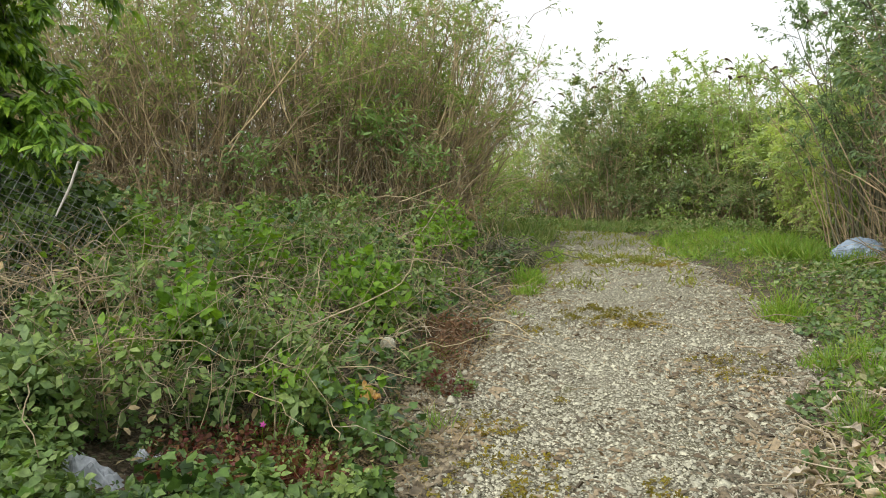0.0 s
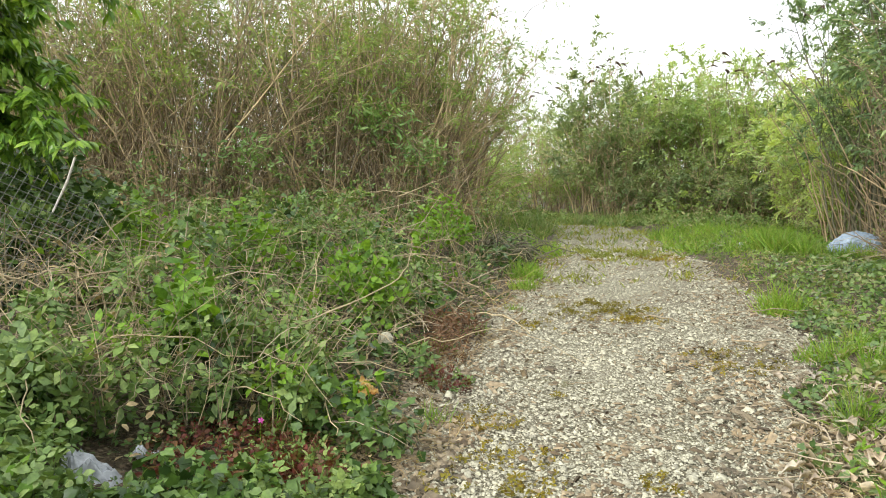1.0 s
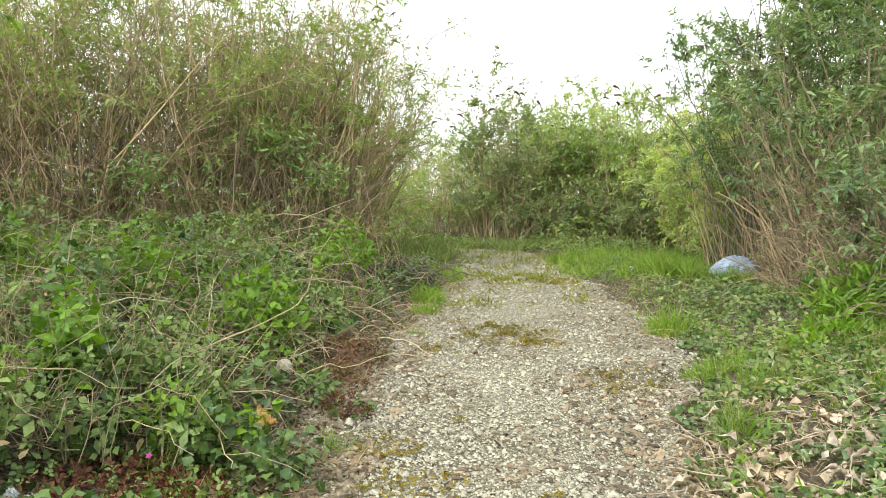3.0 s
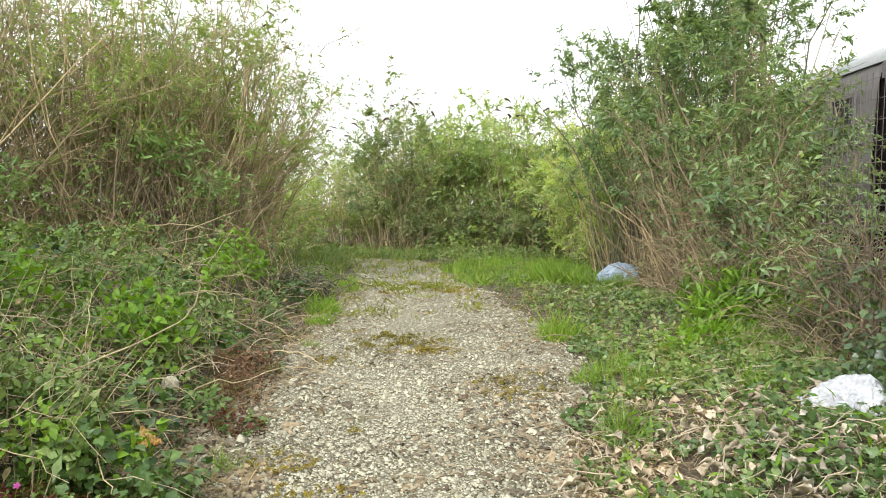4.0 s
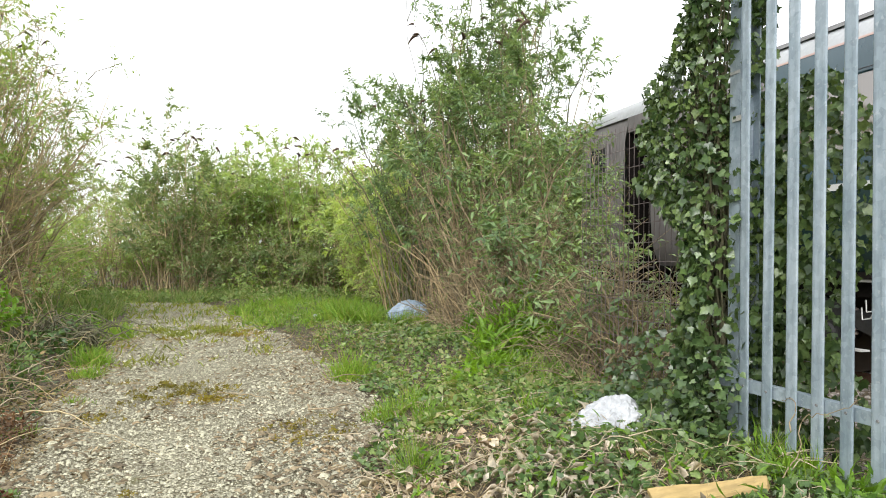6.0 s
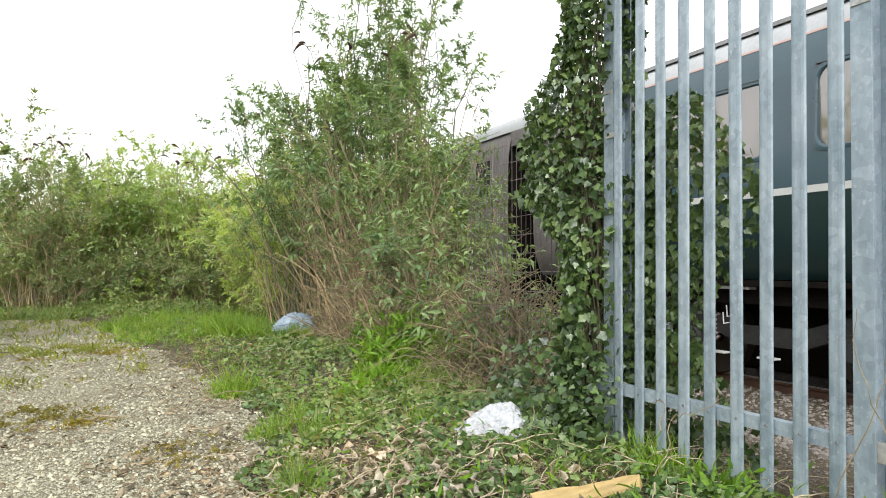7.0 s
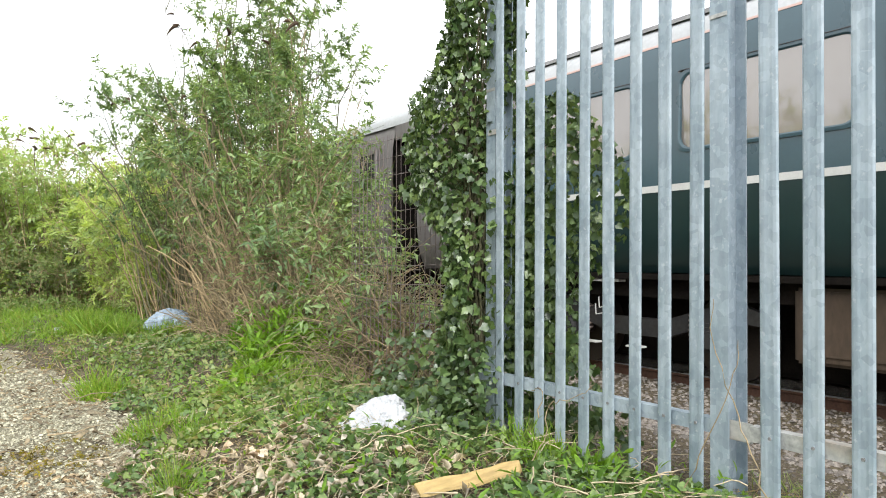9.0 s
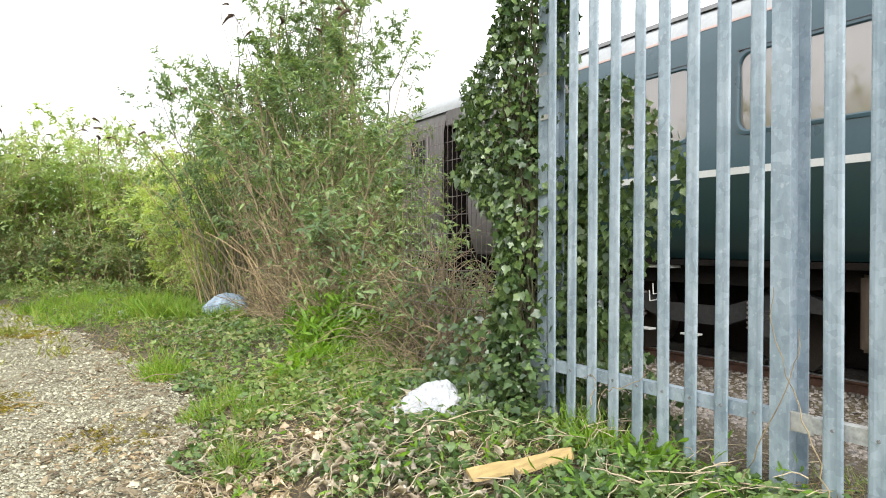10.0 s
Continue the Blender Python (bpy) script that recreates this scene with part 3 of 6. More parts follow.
for bz in (1.1, 1.95):
    bm = bmesh.new()
    box(bm, (2.782, 2.87, bz), (2.788, 2.99, bz + 0.03), 0.002)
    part("bracket", bm_mesh("bracket", bm, M_GALVD), clad)


def weld_mesh():
    """Rusty weld mesh panel that carries the fence line on behind the ivy."""
    fence = thing("mesh_fence", "rusty brown weld mesh fence panel behind ivy and shrub", "fence", (2.88, 3.3, 0.1))
    up = np.stack([0.006 * np.sin(np.arange(4)), np.zeros(4), np.linspace(0, 1.95, 4)], -1)[None]
    wire = arrays_mesh("vertical_wire", *tubes(up, np.full((1, 4), 0.0024), 4), M_WIRE)
    for y in np.arange(3.3, 4.86, 0.062):
        w = part("vertical_wire", wire, fence)
        w.location = Vector((0, y - 3.3, 0.1))
    along = np.stack([np.zeros(5), np.linspace(0, 1.55, 5), 0.006 * np.sin(np.arange(5) * 2)], -1)[None]
    wire = arrays_mesh("cross_wire", *tubes(along, np.full((1, 5), 0.0024), 4), M_WIRE)
    for z in np.arange(0.3, 2.15, 0.13):
        w = part("cross_wire", wire, fence)
        w.location = Vector((0.005, 0, z - 0.1))


weld_mesh()

# ---- railway coach on its track ----
SX = 6.35
Y_END, Y_START = 9.37, -13.0


def side_prof():
    """Outline of the coach body in x, z, from the sill up over the roof to the far side."""
    near = [(SX + 0.19, 1.13), (SX + 0.115, 1.25), (SX + 0.06, 1.4), (SX + 0.025, 1.6), (SX + 0.006, 1.8), (SX, 2.0), (SX + 0.01, 2.4), (SX + 0.035, 3.1), (SX + 0.052, 3.25), (SX + 0.08, 3.4), (SX + 0.13, 3.56)]
    return near


def strip(bm, prof, y0, y1):
    r = [[bm.verts.new((x, y, z)) for x, z in prof] for y in (y0, y1)]
    for j in range(len(prof) - 1):
        bm.faces.new((r[0][j], r[0][j + 1], r[1][j + 1], r[1][j])).smooth = True


def side_x(z):
    p = side_prof()
    return float(np.interp(z, [q[1] for q in p], [q[0] for q in p]))


def coach():
    body = thing("railway_coach", "parked dark green railway coach with a white waist line", "railway coach", (SX + 1.4, 0, 0.0), "railway coaches")
    wins = [(9.05, 7.35), (6.72, 4.98), (4.41, 2.66), (2.42, 0.66), (0.4, -1.4)]
    Z0, Z1 = 2.385, 3.17
    # side wall with real openings
    for nm, zs, mt in (("lower_side", (1.13, 1.25, 1.4, 1.6, 1.8, 1.985), M_GREENL), ("upper_side", (1.985, 2.2, Z0), M_GREEN), ("cantrail_side", (Z1, 3.25, 3.33, 3.4, 3.48, 3.56), M_GREEN)):
        bm = bmesh.new()
        strip(bm, [(side_x(z), z) for z in zs], Y_START, 7.0)
        part(nm, bm_mesh(nm, bm, mt), body)
        # end bay in grey: grazing reflection on the green paint, put into the colour
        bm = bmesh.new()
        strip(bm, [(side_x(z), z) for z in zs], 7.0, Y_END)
        part(nm, bm_mesh(nm, bm, M_LILAC), body, "pale grey end panel, grazing reflection put into its colour")
    edges = [Y_END] + [v for w in wins for v in w] + [Y_START]
    for k in range(0, len(edges), 2):
        bm = bmesh.new()
        strip(bm, [(side_x(z), z) for z in (Z0, 2.7, Z1)], edges[k + 1], edges[k])
        # piers past y 7 carry the same painted reflection
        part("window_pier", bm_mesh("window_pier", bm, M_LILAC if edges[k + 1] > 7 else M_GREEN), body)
    for y1, y0 in wins:
        # glass set back 25 mm, with a rounded raised frame
        x = side_x(2.78)
        bm = bmesh.new()
        box(bm, (x + 0.022, y0 - 0.03, Z0 - 0.03), (x + 0.028, y1 + 0.03, Z1 + 0.03))
        pane = part("window", bm_mesh("window", bm, M_GLASS), body)
        loop, r, seg = [], 0.13, 6
        for cy, cz, a0 in ((y0 + r, Z0 + r, 180), (y1 - r, Z0 + r, 270), (y1 - r, Z1 - r, 0), (y0 + r, Z1 - r, 90)):
            for j in range(seg + 1):
                a = radians(a0 + 90 * j / seg)
                loop.append((cy + r * math.cos(a), cz + r * math.sin(a)))
        bm = bmesh.new()
        n = len(loop)
        cyy, czz = (y0 + y1) / 2, (Z0 + Z1) / 2
        rings = []
        for off, dx in ((0.03, 0.004), (0.03, -0.012), (0.0, -0.014), (-0.014, -0.004), (-0.014, 0.024)):
            ring = []
            for (y, z) in loop:
                sy = (abs(y - cyy) + off) * (1 if y > cyy else -1) + cyy
                sz = (abs(z - czz) + off) * (1 if z > czz else -1) + czz
                ring.append(bm.verts.new((side_x(z) + dx, sy, sz)))
            rings.append(ring)
        for q in range(len(rings) - 1):
            for j in range(n):
                bm.faces.new((rings[q][j], rings[q][(j + 1) % n], rings[q + 1][(j + 1) % n], rings[q + 1][j]))
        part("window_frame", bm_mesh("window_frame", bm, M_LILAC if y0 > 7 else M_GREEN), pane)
        # corner fillets close the square opening behind the rounded frame
        for cy, cz in ((y0, Z0), (y1, Z0), (y0, Z1), (y1, Z1)):
            bm = bmesh.new()
            sy, sz = (1 if cy == y0 else -1), (1 if cz == Z0 else -1)
            cen = (cy + sy * r, cz + sz * r)
            corner = bm.verts.new((side_x(cz) + 0.001, cy, cz))
            arc = []
            for j in range(5):
                a = radians(90 * j / 4)
                arc.append(bm.verts.new((side_x(cz) + 0.001, cen[0] - sy * r * math.cos(a), cen[1] - sz * r * math.sin(a))))
            for j in range(4):
                bm.faces.new((corner, arc[j], arc[j + 1]))
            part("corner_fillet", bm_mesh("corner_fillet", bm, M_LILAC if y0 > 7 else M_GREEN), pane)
        bm = bmesh.new()
        prism_y(bm, [(side_x(Z1) - 0.018, Z1 + 0.03), (side_x(Z1) + 0.0, Z1 + 0.042), (side_x(Z1) + 0.0, Z1 + 0.03)], y0 - 0.02, y1 + 0.02)
        part("rain_strip", bm_mesh("rain_strip", bm, M_BLACKRUB), pane)
    for nm, z0, z1, mt in (("waist_stripe", 1.975, 2.045, M_CREAM), ("cantrail_stripe", 3.545, 3.57, M_ORANGE)):
        bm = bmesh.new()
        prism_y(bm, [(side_x(z0) - 0.005, z0), (side_x(z0) + 0.003, z0), (side_x(z1) + 0.003, z1), (side_x(z1) - 0.005, z1)], Y_START, 7.0)
        part(nm, bm_mesh(nm, bm, mt), body)
    bm = bmesh.new()
    roof = [(SX + 0.13, 3.56), (SX + 0.16, 3.63), (SX + 0.21, 3.72), (SX + 0.32, 3.83), (SX + 0.55, 3.93), (SX + 0.9, 3.99), (SX + 1.4, 4.02), (SX + 1.9, 3.99), (SX + 2.5, 3.83), (SX + 2.7, 3.6), (SX + 2.74, 1.13)]
    strip(bm, roof, Y_START, Y_END)
    part("roof", bm_mesh("roof", bm, M_ROOF), body)
    bm = bmesh.new()
    prism_y(bm, [(SX + 0.25, 3.80), (SX + 0.28, 3.86), (SX + 0.32, 3.86), (SX + 0.33, 3.83)], Y_START, Y_END)
    part("gutter", bm_mesh("gutter", bm, M_GUTTER), body)
    for yy in (Y_END, Y_START):
        bm = bmesh.new()
        ring = [bm.verts.new((x, yy, z)) for x, z in side_prof() + roof[1:]]
        bm.faces.new(ring)
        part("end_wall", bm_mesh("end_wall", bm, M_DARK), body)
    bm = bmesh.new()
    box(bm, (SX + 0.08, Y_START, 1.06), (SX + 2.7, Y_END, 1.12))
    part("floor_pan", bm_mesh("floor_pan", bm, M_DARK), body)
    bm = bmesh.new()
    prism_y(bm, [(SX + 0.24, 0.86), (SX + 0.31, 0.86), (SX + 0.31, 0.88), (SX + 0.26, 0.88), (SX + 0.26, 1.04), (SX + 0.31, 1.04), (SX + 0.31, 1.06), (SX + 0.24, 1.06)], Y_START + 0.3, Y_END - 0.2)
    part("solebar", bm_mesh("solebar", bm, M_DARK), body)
    for y0, y1, z0, z1, mt in ((3.32, 2.25, 0.34, 1.02, M_BROWN), (1.9, 0.7, 0.4, 1.0, M_BROWN), (0.4, -0.9, 0.36, 1.0, M_DARK)):
        bm = bmesh.new()
        box(bm, (SX + 0.2, y1, z0), (SX + 0.95, y0, z1), 0.03)
        bx = part("equipment_box", bm_mesh("equipment_box", bm, mt), body)
        for ya, yb in ((y1 + 0.06, (y0 + y1) / 2 - 0.01), ((y0 + y1) / 2 + 0.01, y0 - 0.06)):
            bm = bmesh.new()
            box(bm, (SX + 0.185, ya, z0 + 0.08), (SX + 0.198, yb, z1 - 0.05), 0.004)
            part("box_cover", bm_mesh("box_cover", bm, mt), bx)
    # solid dark box added beneath the floor so no daylight shows under the coach
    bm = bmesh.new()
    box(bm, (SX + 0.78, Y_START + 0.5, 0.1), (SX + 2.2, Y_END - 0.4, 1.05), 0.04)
    part("underframe_fill", bm_mesh("underframe_fill", bm, M_DARK), body)
    # bogie: frame, wheels, springs, axle boxes, footboard
    for yc in (5.2, -9.0):
        bm = bmesh.new()
        prism = [(yc + 1.6, 0.72), (yc + 1.2, 0.86), (yc + 0.4, 0.62), (yc - 0.4, 0.62), (yc - 1.2, 0.86), (yc - 1.6, 0.72), (yc - 1.6, 0.62), (yc - 1.1, 0.66), (yc - 0.4, 0.42), (yc + 0.4, 0.42), (yc + 1.1, 0.66), (yc + 1.6, 0.62)]
        r0 = [bm.verts.new((SX + 0.3, y, z)) for y, z in prism]
        r1 = [bm.verts.new((SX + 0.4, y, z)) for y, z in prism]
        for j in range(len(prism)):
            k = (j + 1) % len(prism)
            bm.faces.new((r0[j], r0[k], r1[k], r1[j]))
        bm.faces.new(r0)
        bm.faces.new(r1[::-1])
        bogie = part("bogie", bm_mesh("bogie", bm, M_BOGIE), body)
        for dy in (1.0, -1.0):
            bm = bmesh.new()
            bmesh.ops.create_cone(bm, cap_ends=True, segments=32, radius1=0.46, radius2=0.46, depth=0.13, matrix=pose(SX + 0.68, yc + dy, 0.46, 0, 90, 0))
            bmesh.ops.create_cone(bm, cap_ends=True, segments=24, radius1=0.12, radius2=0.1, depth=0.3, matrix=pose(SX + 0.5, yc + dy, 0.46, 0, 90, 0))
            part("wheel", bm_mesh("wheel", bm, M_WHEEL), bogie)
            bm = bmesh.new()
            box(bm, (SX + 0.24, yc + dy - 0.13, 0.32), (SX + 0.36, yc + dy + 0.13, 0.62), 0.04)
            bmesh.ops.create_cone(bm, cap_ends=True, segments=20, radius1=0.1, radius2=0.085, depth=0.05, matrix=pose(SX + 0.225, yc + dy, 0.46, 0, -90, 0))
            part("axle_box", bm_mesh("axle_box", bm, M_BOGIE), bogie, "dusty grey axle box")
            for sp in (0.22, -0.22):
                t = np.linspace(0, 1, 60)
                P = np.stack([SX + 0.32 + 0.07 * np.cos(t * 2 * np.pi * 6), yc + dy + sp + 0.07 * np.sin(t * 2 * np.pi * 6), 0.42 + 0.3 * t], -1)[None]
                part("coil_spring", arrays_mesh("coil_spring", *tubes(P, np.full((1, 60), 0.016), 6), M_SPRING, True), bogie)
        for yy, zz in ((yc - 0.1, 0.3), (yc + 0.55, 0.3)):
            bm = bmesh.new()
            box(bm, (SX + 0.12, yy - 0.1, zz), (SX + 0.24, yy + 0.1, zz + 0.02), 0.003)
            part("footboard", bm_mesh("footboard", bm, M_CREAM), bogie, "pale painted step board")
    bm = bmesh.new()
    box(bm, (SX + 0.12, 5.3, 1.02), (SX + 0.3, 5.75, 1.05), 0.004)
    part("step_board", bm_mesh("step_board", bm, M_CREAM), body, "pale painted step board")
    for dz, dy in ((0.86, 0.0), (0.78, 0.05)):
        P = np.array([[SX + 0.1, 5.42 + dy, dz], [SX + 0.08, 5.45 + dy, dz - 0.12], [SX + 0.08, 5.55 + dy, dz - 0.14], [SX + 0.1, 5.58 + dy, dz - 0.02]])[None]
        part("pipe_hose", arrays_mesh("pipe_hose", *tubes(P, np.full((1, 4), 0.008), 6), M_CREAM, True), body)
    return body


coach()


def second_coach():
    c = thing("railway_coach", "weathered pale grey railway coach coupled behind", "railway coach", (SX + 1.4, 11, 0.0), "railway coaches")
    y0, y1 = 10.2, 27.0
    bm = bmesh.new()
    strip(bm, side_prof(), y0, y1)
    part("side", bm_mesh("side", bm, M_LILAC), c)
    bm = bmesh.new()
    strip(bm, [(SX + 0.09, 3.55), (SX + 0.13, 3.68), (SX + 0.3, 3.83), (SX + 0.7, 3.96), (SX + 1.4, 4.02), (SX + 2.5, 3.83), (SX + 2.74, 1.1)], Y_END + 0.004, y1)
    part("roof", bm_mesh("roof", bm, M_ROOF), c)
    # end wall in near-black: the darkness of the coach gap, put into its colour
    bm = bmesh.new()
    box(bm, (SX + 0.1, y0, 1.1), (SX + 2.7, y0 + 0.03, 3.3))
    part("end_wall", bm_mesh("end_wall", bm, M_DARK), c)
    bm = bmesh.new()
    box(bm, (SX + 0.085, Y_END + 0.003, 3.3), (SX + 0.12, y0 - 0.002, 3.55))
    part("door_header", bm_mesh("door_header", bm, M_LILAC), c)
    for k in range(6):
        ya = y0 + 0.55 + k * 2.6
        bm = bmesh.new()
        box(bm, (SX + 0.005, ya, 2.45), (SX + 0.03, ya + (0.6 if k == 0 else 1.7), 3.15), 0.01)
        w = part("window", bm_mesh("window", bm, M_BLACKRUB), c, "dark dirty window")
        yb = ya + (0.6 if k == 0 else 1.7)
        bm = bmesh.new()
        rings = [[bm.verts.new((SX + dx, yy, zz)) for yy, zz in ((ya - o, 2.45 - o), (yb + o, 2.45 - o), (yb + o, 3.15 + o), (ya - o, 3.15 + o))] for o, dx in ((0.05, 0.02), (0.05, -0.012), (-0.02, -0.012), (-0.02, 0.02))]
        for q in range(3):
            for v in range(4):
                bm.faces.new((rings[q][v], rings[q][(v + 1) % 4], rings[q + 1][(v + 1) % 4], rings[q + 1][v]))
        part("window_frame", bm_mesh("window_frame", bm, M_LILAC), w)
    bm = bmesh.new()
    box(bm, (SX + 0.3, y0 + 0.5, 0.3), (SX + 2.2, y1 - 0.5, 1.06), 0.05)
    part("underframe_fill", bm_mesh("underframe_fill", bm, M_DARK), c)
    bm = bmesh.new()
    for j in range(7):
        box(bm, (SX + 1.05, Y_END + 0.02 + j * 0.115, 1.1), (SX + 2.0, Y_END + 0.09 + j * 0.115, 3.35), 0.015)
    part("gangway_bellows", bm_mesh("gangway_bellows", bm, M_BLACKRUB), c, "black ribbed rubber bellows")


second_coach()

# track: two rails with foot, web and head, chairs and sleepers
for rx in (SX + 0.69, SX + 2.13):
    rail = thing("railway_rail", "rusty steel rail with a shiny worn top", "rail", (rx, 0, -0.15), "railway rails")
    bm = bmesh.new()
    prism_y(bm, [(rx - 0.07, -0.15), (rx + 0.07, -0.15), (rx + 0.07, -0.138), (rx + 0.012, -0.115), (rx + 0.012, -0.035), (rx + 0.035, -0.025), (rx + 0.035, -0.002), (rx - 0.035, -0.002), (rx - 0.035, -0.025), (rx - 0.012, -0.035), (rx - 0.012, -0.115), (rx - 0.07, -0.138)], -25, 40)
    part("rail_web", bm_mesh("rail_web", bm, M_RUSTY), rail)
    bm = bmesh.new()
    box(bm, (rx - 0.032, -25, -0.001), (rx + 0.032, 40, 0.003))
    part("rail_head", bm_mesh("rail_head", bm, M_RAILTOP), rail, "shiny worn rail top")
bm = bmesh.new()
box(bm, (SX + 0.15, -0.125, -0.27), (SX + 2.67, 0.125, -0.15), 0.01)
sl = bm_mesh("sleeper", bm, M_SLEEPER)
for k in range(46):
    s = new("sleeper", sl)
    s.location = (0, -9 + k * 0.7, RNG.uniform(-0.004, 0.0))
    tagged(s, "dark weathered timber sleeper under the rails", "sleeper", "sleepers")


# ---- shrubs ----
def head_mesh(sag, stalk):
    """A withered, curved flower spike at the end of a thin arching stalk."""
    tt = np.linspace(0, 1, 6)
    S0 = np.stack([stalk * 0.5 * tt, 0 * tt, stalk * (tt - 0.35 * tt ** 2)], -1)
    t2 = np.linspace(0, 1, 7)
    C = S0[-1] + np.stack([0.17 * t2, 0.02 * np.sin(5 * t2), 0.07 * t2 - sag * t2 ** 2], -1)
    rr = np.array([[0.004, 0.017, 0.024, 0.021, 0.017, 0.011, 0.003]])
    return arrays_mesh("flower_head", *join(tubes(S0[None], np.full((1, 6), 0.0045), 4), tubes(C[None], rr, 6)), M_HEAD)


HEADS = [head_mesh(*q) for q in ((0.08, 0.2), (0.16, 0.35), (0.03, 0.3), (0.2, 0.15), (0.12, 0.5))]


def along(P, i, u):
    """Points and directions at the fraction u along the polylines P[i]."""
    S = P.shape[1]
    f = np.clip(u, 0, 0.9999) * (S - 1)
    j = np.minimum(f.astype(int), S - 2)
    fr = (f - j)[:, None]
    return P[i, j] * (1 - fr) + P[i, j + 1] * fr, unit(P[i, j + 1] - P[i, j])


def shoots(B, D, L, S=4, curl=0.15, jit=0.04):
    """Short curved shoots from B along D, bending up and then over."""
    t = np.linspace(0, 1, S)
    Q = B[:, None] + D[:, None] * (L[:, None] * t)[..., None]
    Q[:, :, 2] += curl * L[:, None] * (t - 1.3 * t ** 2)
    Q[:, 1:] += np.cumsum(RNG.normal(size=(len(B), S - 1, 3)) * jit * L[:, None, None], axis=1)
    return Q, t


def shrub(name, label, cx, cy, spread, tall, stems, leaves, leaf_m, stem_m, base=0.35, lean=(0, 0), leaf_size=0.07, leaf_low=0.25, branches=5, twigs=5,
          shape=LANCE, heads=0, bow=0.35, stem_r=0.009, droop=0.1, group="shrubs", branch_len=0.22, twig_len=0.4, twig_r=0.004, clumpy=0.6, single=False, tangle=0.35,
          dead=0, head_size=1.0, inner=0.35):
    """Many stems from one stool, branches and twigs, leaves set along the twigs; old dead canes stand about the foot."""
    global RNG
    RNG = np.random.default_rng(int(1000 + abs(cx) * 100 + abs(cy) * 1000))
    z0 = float(height(cx, cy))
    ob = thing(name, label, "shrub", (cx, cy, z0), group)
    N, S = stems, 8
    ang = RNG.uniform(0, 2 * np.pi, N)
    rb = base * np.sqrt(RNG.uniform(0, 1, N))
    rt = spread * np.sqrt(RNG.uniform(0.02, 1, N))
    h = tall * (0.5 + 0.5 * RNG.uniform(0, 1, N) ** 0.8) * (1 - 0.38 * (rt / spread) ** 2)
    t = np.linspace(0, 1, S)
    out = rb[:, None] + (rt - rb)[:, None] * t ** (1.0 + bow)
    a2 = ang[:, None] + 0.25 * RNG.normal(size=(N, 1)) * t
    P = np.stack([cx + out * np.cos(a2) + lean[0] * t ** 1.6, cy + out * np.sin(a2) + lean[1] * t ** 1.6, z0 - 0.05 + h[:, None] * (t - 0.06 * bow * t ** 3)], -1)
    P[:, :, :2] += tangle * np.clip(RNG.normal(size=(N, 1, 2)), -1.5, 1.5) * (t ** 1.2)[None, :, None]
    P[:, 1:, :2] += np.cumsum(RNG.normal(size=(N, S - 1, 2)) * 0.05 * tall / 4, axis=1)
    rad = stem_r * (0.55 + 0.9 * RNG.uniform(size=(N, 1))) * (1 - 0.8 * t)
    if single:
        for one in range(N):
            part("stem", arrays_mesh("stem", *tubes(P[one:one + 1], rad[one:one + 1], 5), stem_m, True), ob)
    else:
        part("stem_mass", arrays_mesh("stem_mass", *tubes(P, rad, 4), stem_m, True), ob)["kind"] = "stuff"
    # branches, then twigs on them
    M = N * branches
    si, u = RNG.integers(0, N, M), RNG.uniform(0.18, 1.0, M)
    B, T = along(P, si, u)
    D = unit(T * 0.75 + RNG.normal(size=(M, 3)) * np.array([0.55, 0.55, 0.3]) + np.array([0, 0, 0.12]))
    Q, _ = shoots(B, D, tall * branch_len * RNG.uniform(0.4, 1.15, M) * (1.2 - 0.75 * u))
    K = M * twigs
    bi, v = RNG.integers(0, M, K), RNG.uniform(0.2, 1.0, K)
    B2, T2 = along(Q, bi, v)
    D2 = unit(T2 * 0.8 + RNG.normal(size=(K, 3)) * 0.5)
    W, t3 = shoots(B2, D2, twig_len * RNG.uniform(0.35, 1.2, K), 3, -0.1 * droop)
    part("twig_mass", arrays_mesh("twig_mass", *join(tubes(Q, twig_r * 1.5 * (1 - 0.7 * np.linspace(0, 1, 4))[None].repeat(M, 0), 3), tubes(W, twig_r * 0.8 * (1 - 0.7 * t3)[None].repeat(K, 0), 3)), stem_m), ob)["kind"] = "stuff"
    # leaves in two ranks along the twigs
    up = u[bi]
    w = np.exp(RNG.normal(size=M) * clumpy)[bi] * (np.clip((up - leaf_low) / 0.25, 0, 1) + 0.02) * (inner + (1 - inner) * up)
    c = RNG.choice(K, leaves, p=w / w.sum())
    pos, dr = along(W, c, RNG.uniform(0.1, 1.05, leaves) ** 0.8)
    side = unit(np.cross(dr, RNG.normal(size=(leaves, 3)) * 0.5 + np.array([0, 0, 1.0]))) * RNG.choice([-1.0, 1.0], (leaves, 1))
    d = unit(dr * 0.6 + side * 0.7 + RNG.normal(size=(leaves, 3)) * 0.25 - np.array([0, 0, droop]))
    n = RNG.normal(size=(leaves, 3)) * 0.45 + np.array([0, 0, 1.0])
    part("foliage", arrays_mesh("foliage", *scatter(*shape, pos + RNG.normal(size=(leaves, 3)) * 0.012, frames_of(d, n), leaf_size * RNG.uniform(0.5, 1.3, leaves)), leaf_m), ob)["kind"] = "stuff"
    if dead:
        a = RNG.uniform(0, 2 * np.pi, dead)
        r0 = base * 1.3 * np.sqrt(RNG.uniform(size=dead))
        reach, hh = spread * RNG.uniform(0.1, 0.95, dead), tall * RNG.uniform(0.15, 0.5, dead)
        q = np.linspace(0, 1, 6)
